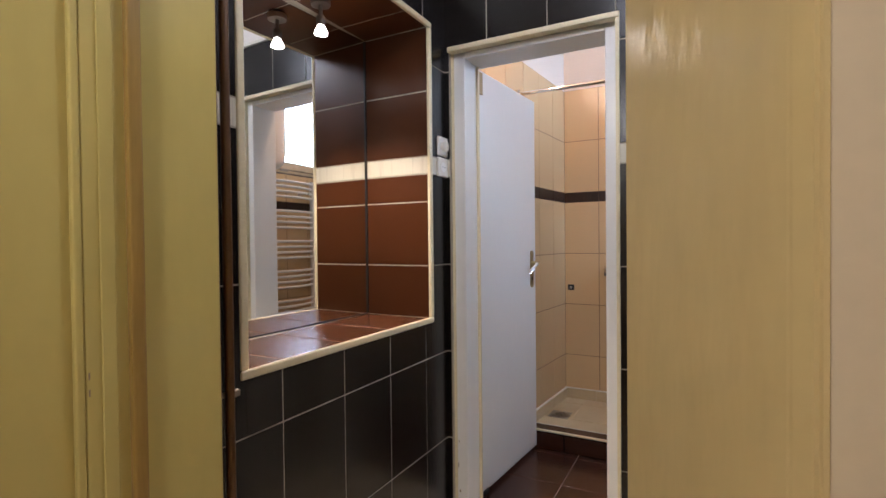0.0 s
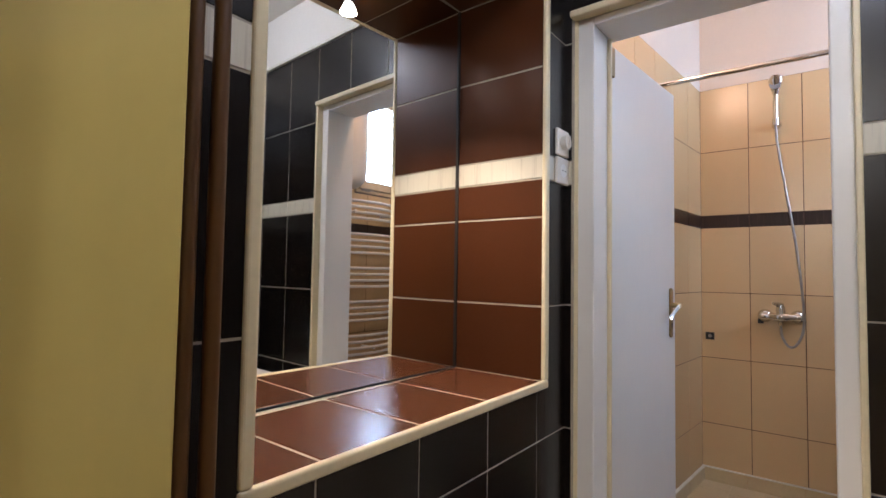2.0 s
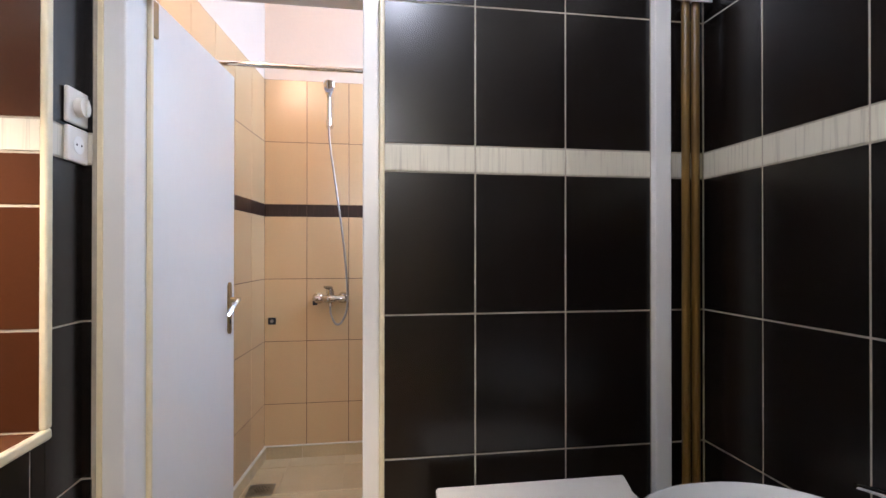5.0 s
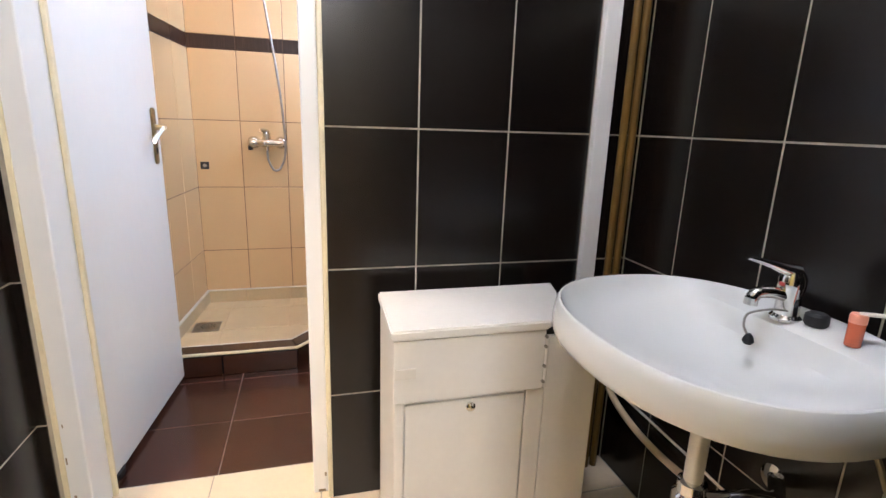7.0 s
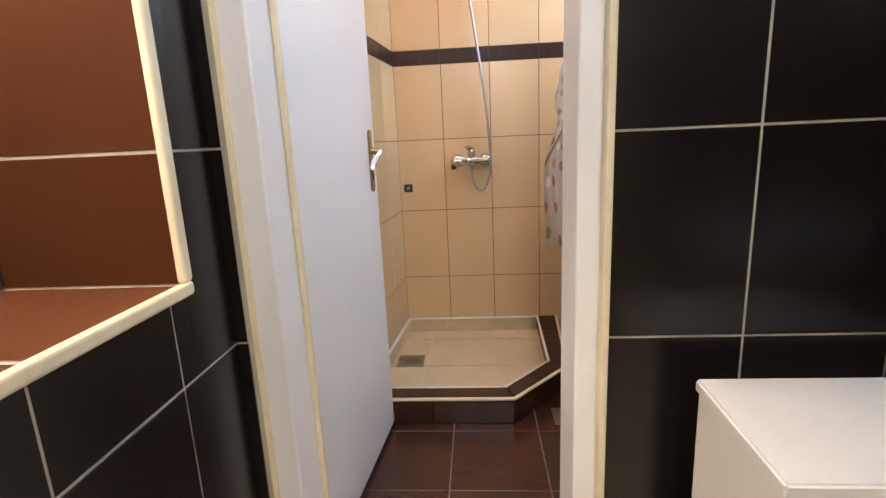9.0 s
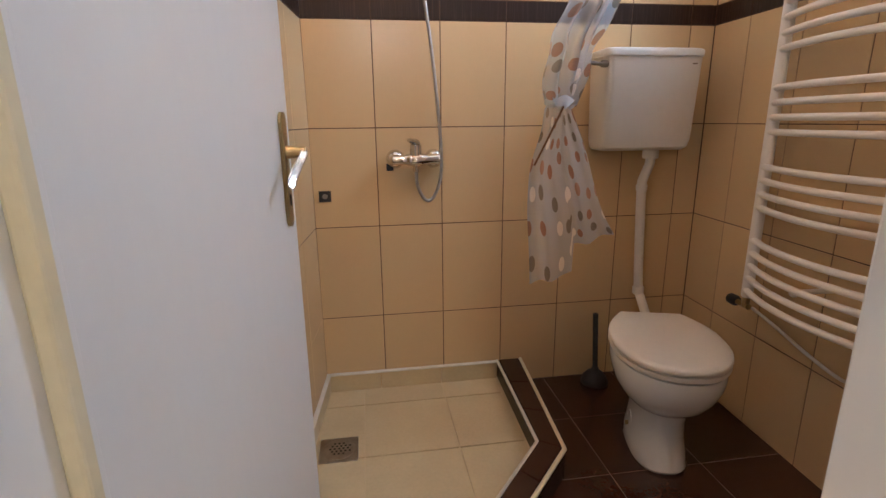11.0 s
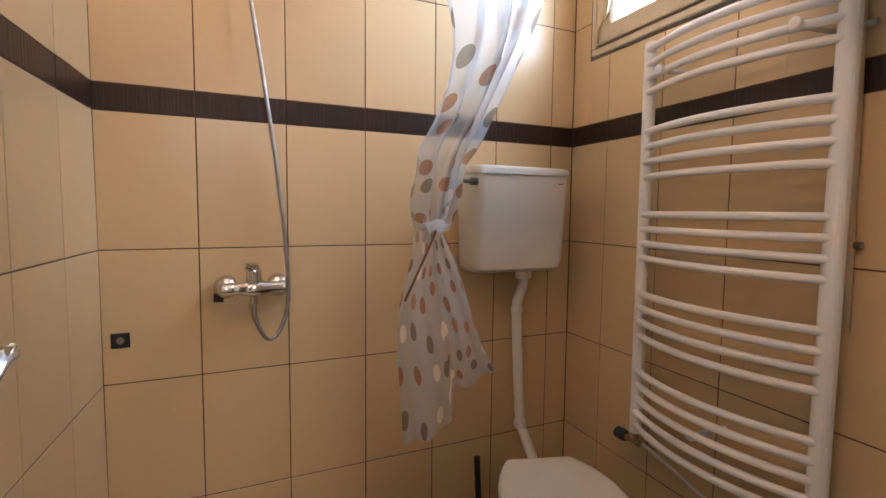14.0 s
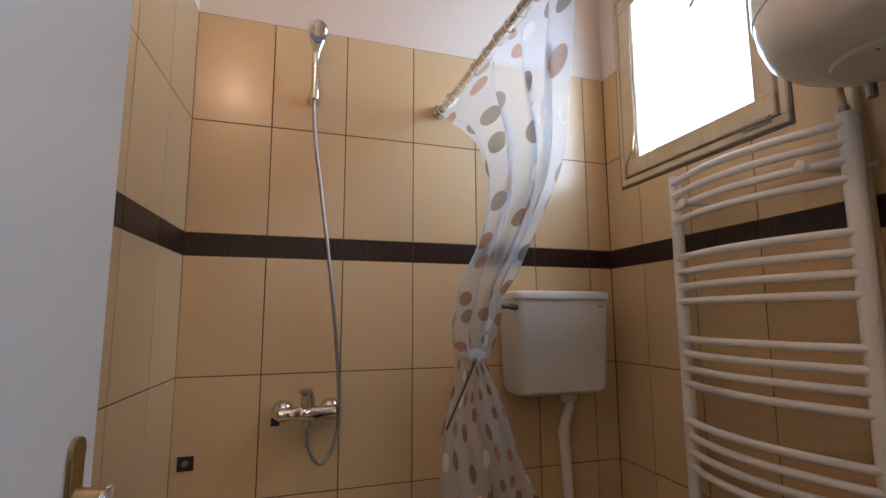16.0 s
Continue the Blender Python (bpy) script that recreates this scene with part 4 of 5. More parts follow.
    part("grid", lathe([(0.045, 0.003), (0.045, 0.0045), (0.042, 0.005)], 28), STEEL, dr, smooth=True)


shower_tray()


def shower_mixer():
    x0, x1, z, y = -0.526, -0.377, 1.0, BY - 0.004
    ob = thing("shower_mixer", (0, y, z), label="chrome wall shower mixer on beige tiles", category="tap")
    for x in (x0, x1):
        ros = part("rosette", lathe([(0.036, 0.0), (0.036, 0.008), (0.028, 0.024), (0.017, 0.032)], 24), CHROME, ob, smooth=True)
        ros.matrix_basis = pose(x, 0, 0, 90)
        part("inlet", tube([(x, -0.02, 0), (x, -0.05, 0)], 0.015, 14), CHROME, ob, smooth=True)
    part("mixer_body", tube([(x0 - 0.012, -0.058, 0), (x0 + 0.03, -0.058, 0), ((x0 + x1) / 2 - 0.028, -0.06, 0), ((x0 + x1) / 2, -0.06, 0), ((x0 + x1) / 2 + 0.028, -0.06, 0), (x1 - 0.03, -0.058, 0), (x1 + 0.012, -0.058, 0)], 0.016, 16, radii=[0.02, 0.0175, 0.022, 0.026, 0.022, 0.0175, 0.02]), CHROME, ob, smooth=True)
    mx = (x0 + x1) / 2
    part("cartridge", tube([(mx, -0.06, 0.01), (mx, -0.062, 0.055)], 0.0215, 20), CHROME, ob, smooth=True)
    part("lever", tube(arc([(mx, -0.06, 0.06), (mx - 0.012, -0.085, 0.068), (mx - 0.03, -0.115, 0.074)], 4), 0.009, 10, radii=[0.018, 0.017, 0.015, 0.013, 0.011, 0.01, 0.009, 0.008, 0.007]), CHROME, ob, smooth=True)
    part("outlet", tube([(mx, -0.06, -0.015), (mx, -0.06, -0.045)], 0.011, 14), CHROME, ob, smooth=True)
    part("crack", box(x0 - 0.035, -0.003, -0.045, x0 - 0.008, 0.0, -0.018), BLACK_RUBBER, ob, "dark broken tile edge")
    # hose
    hs = part("shower_hose", tube(arc([(mx, y - 0.06, z - 0.04), (mx + 0.005, y - 0.062, z - 0.10), (mx + 0.035, y - 0.06, z - 0.155), (mx + 0.07, y - 0.05, z - 0.14), (mx + 0.098, y - 0.04, z - 0.06), (mx + 0.098, y - 0.035, z + 0.08), (mx + 0.075, y - 0.03, z + 0.35), (mx + 0.035, y - 0.03, z + 0.65), (mx + 0.0, y - 0.035, z + 0.9), (-0.462, y - 0.045, 2.03), (-0.461, y - 0.052, 2.07)], 10), 0.0064, 12), HOSE, None, "grey metal flexible shower hose hanging in a loop", True)
    tagged(hs, category="hose")
    hd = thing("hand_shower", (-0.461, y, 2.06), label="chrome hand shower with grey nozzles in a wall holder", category="shower head")
    part("holder", tube([(0, 0.0, 0), (0, -0.045, 0.008)], 0.016, 16, radii=[0.024, 0.015]), CHROME, hd, smooth=True)
    part("grip", tube(arc([(0, -0.052, 0.0), (0, -0.055, 0.05), (0, -0.06, 0.12), (0.002, -0.066, 0.16)], 5), 0.013, 14), CHROME, hd, smooth=True)
    part("clasp", tube([(0, -0.052, -0.012), (0, -0.054, 0.02)], 0.0175, 16), CHROME, hd, smooth=True)
    part("head", loft([[(0.002 + r * math.cos(k * math.tau / 20), -0.07 - t * 0.03 + 0.012 * math.sin(k * math.tau / 20), 0.15 + t * 0.09) for k in range(20)] for r, t in ((0.012, 0.0), (0.018, 0.2), (0.028, 0.5), (0.033, 0.8), (0.03, 1.0), (0.02, 1.08))]), CHROME, hd, smooth=True)
    noz = part("nozzles", prism([(0.002 + 0.027 * math.cos(k * math.tau / 20), 0.032 * math.sin(k * math.tau / 20)) for k in range(20)], 0, 0.003), GREY_MESH, hd, "grey nozzle plate")
    noz.matrix_basis = pose(0, -0.094, 0.205, 84)
    bx = thing("wall_hole", (-0.801, BY - 0.004, 0.863), label="small square dark hole with a pipe stub in a beige tile", category="wall outlet")
    part("recess", box(-0.023, -0.0025, -0.021, 0.023, 0.001, 0.021), BLACK_RUBBER, bx)
    part("stub", tube([(0, 0, 0), (0, -0.006, 0)], 0.01, 12), STEEL, bx)


shower_mixer()


def rod_and_curtain():
    z = 2.08
    ob = thing("curtain_rod", (0, 0, z), label="chrome L-shaped shower curtain rod fixed to two walls", category="curtain rod")
    pts = [(0.008, BY - 0.006, 0), (0.004, 3.5, 0), (0.0, 3.1, 0)] + [(-0.09 + 0.09 * math.cos(a), 3.07 - 0.09 * math.sin(a), 0) for a in (0.3, 0.6, 0.9, 1.2, 1.57)] + [(-0.4, 2.975, 0), (-0.886, 2.97, 0)]
    part("rod", tube(pts, 0.011, 14), CHROME, ob, smooth=True)
    part("flange", tube([(0.008, BY - 0.003, 0), (0.008, BY - 0.02, 0)], 0.027, 24), CHROME, ob, smooth=True)
    part("flange", tube([(-0.893, 2.97, 0), (-0.876, 2.97, 0)], 0.027, 24), CHROME, ob, smooth=True)
    # the curtain hangs from the rod, is gathered half way down and flares below the tie
    c = thing("shower_curtain", label="milky plastic shower curtain with brown, grey and white dots, tied back", category="curtain")
    bm = bmesh.new()
    uv = bm.loops.layers.uv.new("cloth")
    nu, nv = 96, 96
    knot = Vector((0.0, 3.56, 1.175))
    rng = random.Random(4)
    ph = [rng.uniform(0, 6.28) for _ in range(8)]
    # the two side edges of the cloth, from the rod to the knot and from the knot to the hem
    far_up = arc([(0.01, 3.87, 2.05), (0.022, 3.68, 1.9), (0.035, 3.5, 1.76), (0.04, 3.5, 1.61), (0.005, 3.54, 1.48), (-0.05, 3.56, 1.385), (-0.066, 3.56, 1.27), (-0.05, 3.55, 1.185)], 8)
    near_up = arc([(0.014, 2.985, 2.062), (0.05, 3.08, 1.94), (0.1, 3.2, 1.79), (0.15, 3.31, 1.67), (0.15, 3.43, 1.56), (0.135, 3.54, 1.43), (0.098, 3.57, 1.3), (0.045, 3.56, 1.18)], 8)
    far_down = arc([(-0.05, 3.55, 1.185), (-0.075, 3.53, 1.1), (-0.113, 3.5, 1.0), (-0.118, 3.49, 0.87), (-0.112, 3.49, 0.74), (-0.106, 3.5, 0.6)], 8)
    near_down = arc([(0.045, 3.56, 1.18), (0.085, 3.57, 1.09), (0.118, 3.57, 1.01), (0.158, 3.56, 0.9), (0.195, 3.56, 0.81), (0.232, 3.57, 0.742)], 8)

    def along(line, t):
        x = t * (len(line) - 1)
        k = min(int(x), len(line) - 2)
        return line[k].lerp(line[k + 1], x - k)
    grid = []
    for i in range(nu + 1):
        q = i / nu
        col = []
        for j in range(nv + 1):
            v = j / nv
            fold = math.sin(q * 23 + ph[0] + v) * 0.55 + math.sin(q * 11 + ph[1] + v * 2.6) * 0.45
            if v < 0.62:
                w = v / 0.62
                lo, hi = along(far_up, w), along(near_up, w)
                p = lo.lerp(hi, q)
                ty = 3.87 - 0.45 * q / 0.25 if q < 0.25 else 3.42 - 0.435 * (q - 0.25) / 0.75
                head = Vector((0.012, ty, 2.062 + 0.005 * math.sin(q * 40)))
                p = p.lerp(head, (1 - w) ** 4)
                calm = min(1, w * 5)
                p.x += fold * 0.016 * calm * min(1, 6 * q, 6 * (1 - q))
                p.y += (math.cos(q * 25 + ph[2] + v * 3) * 0.035 - 0.03 * math.sin(math.pi * q)) * calm
                # drawn in where the hook holds it
                pinch = math.exp(-((p.z - 1.345) / 0.05) ** 2)
                p.x += (0.06 - p.x) * 0.45 * pinch * (1 if q > 0.45 else 0.25)
                p.y += 0.03 * pinch * math.exp(-((q - 0.5) / 0.15) ** 2)
            else:
                w = (v - 0.62) / 0.38
                lo, hi = along(far_down, w), along(near_down, w)
                p = lo.lerp(hi, q)
                level = lo.z + (hi.z - lo.z) * (0.12 * q if q < 0.52 else 0.55 + 0.45 * q)
                p.z += (level - p.z) * w
                f2 = math.sin(q * 13 + ph[3] + w) * 0.6 + math.sin(q * 27 + ph[4] - w * 2) * 0.4
                grow = 0.25 + 0.75 * min(1, w * 2)
                p.x += f2 * 0.009 * grow * min(1, 6 * q, 6 * (1 - q))
                p.y += f2 * 0.022 * grow + 0.012 * math.sin(w * 8 + q * 6 + ph[5])
                p.z += 0.006 * math.sin(q * 17 + ph[6]) * w
            col.append(bm.verts.new(p))
        grid.append(col)
    for i in range(nu):
        for j in range(nv):
            f = bm.faces.new((grid[i][j], grid[i + 1][j], grid[i + 1][j + 1], grid[i][j + 1]))
            for lp, (m, n) in zip(f.loops, ((i, j), (i + 1, j), (i + 1, j + 1), (i, j + 1))):
                lp[uv].uv = (m / nu * 0.72, n / nv * 1.75)
    part("cloth", bm, CURTAIN, c, smooth=True)
    for ty in (3.84, 3.74, 3.63, 3.52, 3.42, 3.34, 3.27, 3.2, 3.13, 3.06):
        part("ring", tube([(0.004 + 0.017 * math.cos(a), ty, z - 0.006 + 0.02 * math.sin(a)) for a in [k * math.tau / 16 for k in range(17)]], 0.0022, 6, caps=False), PLASTIC, c, "white plastic ring")
    # a ruffle of cloth knotted over, and the dark cord from the hook down the edge of the skirt
    ruf = []
    for k in range(7):
        t = k / 6
        ruf.append([(knot.x - 0.012 + (0.01 + 0.022 * t) * math.cos(a) * 1.15, knot.y - 0.045 - 0.02 * t + (0.012 + 0.022 * t) * math.sin(a), knot.z + 0.002 + 0.03 * t + 0.008 * math.sin(3 * a + 1)) for a in [m * math.tau / 20 for m in range(20)]])
    part("knot", loft(ruf, cap=False), CURTAIN, c, "crumpled knot", True)
    part("cord", tube(arc([(0.06, 3.56, 1.35), (0.035, 3.53, 1.33), (0.02, 3.52, 1.27), (0.0, 3.51, 1.2), (-0.03, 3.49, 1.15), (-0.075, 3.475, 1.07), (-0.112, 3.47, 1.0)], 6), 0.0035, 8), BROWN_PIPE, c, "dark brown cord", True)
    hk = thing("cistern_lever", (0.236, 3.745, 1.335), label="dark metal flush lever arm on the cistern's side", category="flush lever")
    part("arm", tube(arc([(0.006, 0, 0), (-0.03, -0.005, 0.0), (-0.085, -0.02, 0.004), (-0.11, -0.03, 0.004)], 4), 0.0075, 10), DARK_GAP, hk, smooth=True)
    part("boss", tube([(0.012, 0, 0), (-0.012, 0, 0)], 0.0125, 14), DARK_GAP, hk)
    part("pull", tube(arc([(-0.10, -0.028, 0.0), (-0.105, -0.03, -0.06), (-0.115, -0.03, -0.15)], 4), 0.003, 8), DARK_GAP, hk)


rod_and_curtain()


def cistern():
    ob = thing("cistern", (0.432, 3.89, 0), label="beige-white plastic high-level toilet cistern on beige tiles", category="cistern")
    z0, z1, w, d = 1.022, 1.362, 0.192, 0.165

    def sec(z, k, b):
        pts = []
        hw, dd, r = w * k, d * b, 0.03
        for cx, cy, a0 in ((hw - r, -dd + r, -90), (hw - 0.01, -0.006, 0), (-hw + 0.01, -0.006, 90), (-hw + r, -dd + r, 180)):
            rr = r if cy < -0.01 else 0.004
            for q in range(5):
                a = radians(a0 + q * 22.5)
                pts.append((cx + rr * math.cos(a), cy + rr * math.sin(a), z))
        return pts
    part("tank", loft([sec(z0, 0.86, 0.8), sec(z0 + 0.012, 0.92, 0.9), sec(z0 + 0.04, 0.95, 0.94), sec(z1, 1.0, 1.0)]), PLASTIC, ob, smooth=True)
    part("lid", loft([sec(z1 + 0.001, 1.015, 1.03), sec(z1 + 0.018, 1.02, 1.035), sec(z1 + 0.026, 1.0, 1.01), sec(z1 + 0.03, 0.94, 0.93)]), PLASTIC, ob, "slightly domed lid", True)
    part("mark", box(0.14, -0.1662, z1 - 0.028, 0.16, -0.1645, z1 - 0.0245), BROWN_PIPE, ob, "tiny brown print")
    pp = thing("flush_pipe", (0.5, 3.83, 0), label="white plastic flush pipe from cistern to toilet", category="pipe")
    part("collar", lathe([(0.028, 0.985), (0.031, 0.99), (0.031, 1.02), (0.026, 1.026)], 20), PLASTIC, pp, smooth=True)
    part("pipe", tube(arc([(0, 0, 1.015), (0.001, 0, 0.97), (-0.006, 0.0, 0.945), (-0.02, 0.0, 0.91), (-0.026, 0.0, 0.87), (-0.018, 0.0, 0.7), (-0.004, 0, 0.48), (0.002, -0.002, 0.42), (0.002, -0.03, 0.385), (-0.03, -0.12, 0.36), (-0.075, -0.215, 0.35)], 5), 0.0185, 14), PLASTIC, pp, smooth=True)
    part("joint", lathe([(0.0205, 0.405), (0.0235, 0.41), (0.0235, 0.435), (0.0205, 0.44)], 18, at=(0.0, 0, 0)), PLASTIC, pp, smooth=True)
    part("joint", lathe([(0.0205, 0.855), (0.0225, 0.86), (0.0225, 0.875), (0.0205, 0.88)], 18, at=(-0.026, 0, 0)), PLASTIC, pp, smooth=True)


cistern()


def toilet():
    ob = thing("toilet", (0.33, 3.35, 0), -17, "white ceramic toilet with a closed lid on brown tiles", "toilet")

    def lid_half(k, n=24):
        """Half width and place along the lid, from its round front to its narrow straight back."""
        a = math.pi * k / n
        y = -0.013 - 0.236 * math.cos(a)
        w = 0.183 * math.sin(a) ** 0.86
        if y > 0.02:
            w = max(w, 0.183 - 0.072 * ((y - 0.02) / 0.2) ** 1.7) if k < n else 0.104
        return w, min(y, 0.222)

    def ring(z, w=1.0, f=1.0, dy=0.0):
        side = [lid_half(k) for k in range(25)]
        pts = [(x * w, y * f + dy, z) for x, y in side] + [(-x * w, y * f + dy, z) for x, y in side[-1:0:-1]]
        return pts

    def foot(z, w, y0, y1, n=49):
        pts = []
        for k in range(n):
            a = k * math.tau / n - math.pi / 2
            c, q = math.cos(a), math.sin(a)
            pts.append((w * math.copysign(abs(c) ** 0.75, c), (y0 + y1) / 2 + (y1 - y0) / 2 * math.copysign(abs(q) ** 0.85, q), z))
        return pts
    part("pedestal", loft([foot(0.002, 0.092, -0.14, 0.2), foot(0.012, 0.096, -0.146, 0.205), foot(0.05, 0.09, -0.135, 0.2), foot(0.11, 0.082, -0.118, 0.195), foot(0.17, 0.083, -0.113, 0.19), foot(0.215, 0.094, -0.13, 0.19), foot(0.26, 0.11, -0.15, 0.19)]), CERAMIC, ob, smooth=True)
    part("bowl", loft([ring(0.2, 0.5, 0.5, 0.02), ring(0.22, 0.62, 0.66, 0.012), ring(0.255, 0.78, 0.8, 0.006), ring(0.295, 0.89, 0.9, 0.003), ring(0.335, 0.945, 0.955), ring(0.365, 0.962, 0.972), ring(0.385, 0.955, 0.968), ring(0.39, 0.92, 0.94)]), CERAMIC, ob, smooth=True)
    part("seat", loft([ring(0.392, 0.94, 0.955), ring(0.394, 0.985, 0.985), ring(0.4, 0.995, 0.995), ring(0.408, 0.99, 0.99), ring(0.411, 0.96, 0.97)]), PLASTIC, ob, smooth=True)
    part("lid", loft([ring(0.413, 0.96, 0.97), ring(0.4145, 0.99, 0.99), ring(0.42, 1.0, 1.0), ring(0.427, 0.996, 0.997), ring(0.4325, 0.965, 0.975), ring(0.4355, 0.86, 0.89), ring(0.437, 0.55, 0.6), ring(0.4375, 0.15, 0.2)]), PLASTIC, ob, "closed white lid", True)
    for x in (-0.07, 0.07):
        part("hinge", tube([(x - 0.018, 0.214, 0.402), (x + 0.018, 0.214, 0.402)], 0.011, 12), PLASTIC, ob)
    part("outlet", tube([(0, 0.17, 0.17), (0, 0.30, 0.18), (0, 0.46, 0.18)], 0.052, 20), PLASTIC, ob, smooth=True)
    for q in (-1, 1):
        part("recess", loft([[(q * (0.0835 + d), 0.045 + 0.035 * r * math.cos(a), 0.075 + 0.05 * r * math.sin(a)) for a in [k * math.tau / 16 for k in range(16)]] for r, d in ((1.0, -0.008), (0.92, 0.002), (0.75, 0.001), (0.6, -0.002))]), CERAMIC, ob, smooth=True)
        part("bolt", tube([(q * 0.084, 0.045, 0.07), (q * 0.099, 0.045, 0.068)], 0.008, 10), BRASS, ob, "brass floor bolt")
    pl = thing("plunger", (0.32, 3.815, 0.0042), label="black rubber plunger with a dark handle standing in the corner", category="plunger")
    part("cup", lathe([(0.058, 0.0), (0.06, 0.008), (0.052, 0.03), (0.035, 0.05), (0.02, 0.058), (0.014, 0.075)], 24), BLACK_RUBBER, pl, smooth=True)
    part("handle", tube([(0, 0, 0.07), (-0.012, 0.006, 0.325)], 0.0115, 12), BLACK_RUBBER, pl, smooth=True)


toilet()


def towel_radiator():
    """Two flat uprights with bowed bars between them, on the wall plane."""
    ob = thing("towel_radiator", label="white curved towel radiator with groups of bars on beige tiles", category="radiator")
    P = RIGHT_WC
    u0, u1, d = 0.481, 1.025, 0.075
    for u, w in ((u0, 0.021), (u1, 0.023)):
        out = [P.at(u + w * math.cos(a * math.tau / 20), 0, d + 0.017 * math.sin(a * math.tau / 20)) for a in range(20)]
        part("upright", prism([(p.x, p.y) for p in out], 0.524, 1.757, 0.003), ENAMEL, ob, smooth=True)
    zs = []
    for top, bottom, n in ((1.731, 1.604, 4), (1.484, 1.346, 4), (1.231, 1.095, 4), (0.982, 0.847, 4), (0.732, 0.552, 5)):
        zs += [top + (bottom - top) * k / (n - 1) for k in range(n)]
    for z in zs:
        pts = [P.at(u0 + (u1 - u0) * k / 12, z, d + 0.006 + 0.058 * (1 - (k / 6 - 1) ** 2)) for k in range(13)]
        part("bar", tube(pts, 0.0105, 12), ENAMEL, ob, smooth=True)
    for u, z in ((0.575, 1.645), (0.952, 1.648), (0.74, 0.634)):
        br = part("bracket", tube([P.at(u, z, 0.002), P.at(u, z, 0.128)], 0.008, 12), ENAMEL, ob, smooth=True)
        part("cap", tube([P.at(u, z, 0.124), P.at(u, z, 0.128), P.at(u, z, 0.138), P.at(u, z, 0.141)], 0.013, 16, radii=[0.01, 0.014, 0.014, 0.009]), ENAMEL, br, smooth=True)
    v = thing("radiator_valve", label="dark knob valve at the foot of the towel radiator", category="valve")
    part("body", tube([P.at(u0, 0.524, d), P.at(u0, 0.488, d)], 0.013, 12), BRASS, v, smooth=True)
    part("spindle", tube([P.at(u0 + 0.018, 0.492, d), P.at(u0 - 0.05, 0.492, d)], 0.0105, 12), BRASS, v, smooth=True)
    part("knob", tube([P.at(u0 - 0.04, 0.492, d), P.at(u0 - 0.05, 0.492, d), P.at(u0 - 0.08, 0.492, d), P.at(u0 - 0.086, 0.492, d)], 0.02, 16, radii=[0.015, 0.02, 0.019, 0.012]), BLACK_RUBBER, v, "black knob", True)
    v = thing("radiator_valve", label="dull metal valve at the foot of the towel radiator", category="valve")
    part("body", tube(arc([P.at(u1, 0.524, d), P.at(u1, 0.495, d), P.at(u1 + 0.005, 0.475, d - 0.01), P.at(u1 + 0.012, 0.462, d - 0.03), P.at(u1 + 0.02, 0.46, 0.004)], 4), 0.0125, 12), STEEL, v, smooth=True)
    part("nut", tube([P.at(u1, 0.512, d), P.at(u1, 0.492, d)], 0.017, 6), STEEL, v)
    part("cap", tube([P.at(u1 + 0.002, 0.478, d - 0.005), P.at(u1 + 0.03, 0.462, d + 0.03)], 0.0125, 10), STEEL, v, smooth=True)
    t = thing("radiator_pipe", label="thin white pipe hanging below the towel radiator", category="pipe")
    part("pipe", tube(arc([P.at(u0 + 0.015, 0.488, 0.06), P.at(u0 + 0.1, 0.452, 0.035), P.at(u0 + 0.25, 0.405, 0.02), P.at(u0 + 0.37, 0.392, 0.02), P.at(u0 + 0.45, 0.43, 0.025), P.at(u1 - 0.045, 0.49, 0.03)], 6), 0.0055, 10), PLASTIC, t, smooth=True)
    part("riser", tube(arc([P.at(u1 - 0.045, 0.49, 0.02), P.at(u1 - 0.04, 0.7, 0.02), P.at(u1 - 0.028, 0.9, 0.02)], 4), 0.009, 10), STEEL, t, "grey riser")
    # pipe from the boiler down the wall behind the upright
    w = thing("boiler_pipe", label="beige painted water pipe behind the towel radiator", category="pipe")
    part("pipe", tube([P.at(u1 - 0.002, 0.98, 0.016), P.at(u1 - 0.01, 1.5, 0.016), P.at(u1 - 0.016, 1.84, 0.016)], 0.0105, 12), WINDOW_PAINT, w, smooth=True)
    for z in (1.17, 1.64):
        part("clip", tube([P.at(u1 - 0.006, z, 0.012), P.at(u1 + 0.018, z, 0.012)], 0.0085, 10), STEEL, w, smooth=True)
    part("feed", tube([P.at(u1 - 0.006, 1.757, d), P.at(u1 - 0.006, 1.775, d), P.at(u1 - 0.008, 1.85, d + 0.01)], 0.0085, 10), WINDOW_PAINT, w, smooth=True)
    part("nut", tube([P.at(u1 - 0.006, 1.757, d), P.at(u1 - 0.006, 1.772, d)], 0.013, 6), STEEL, w)


towel_radiator()


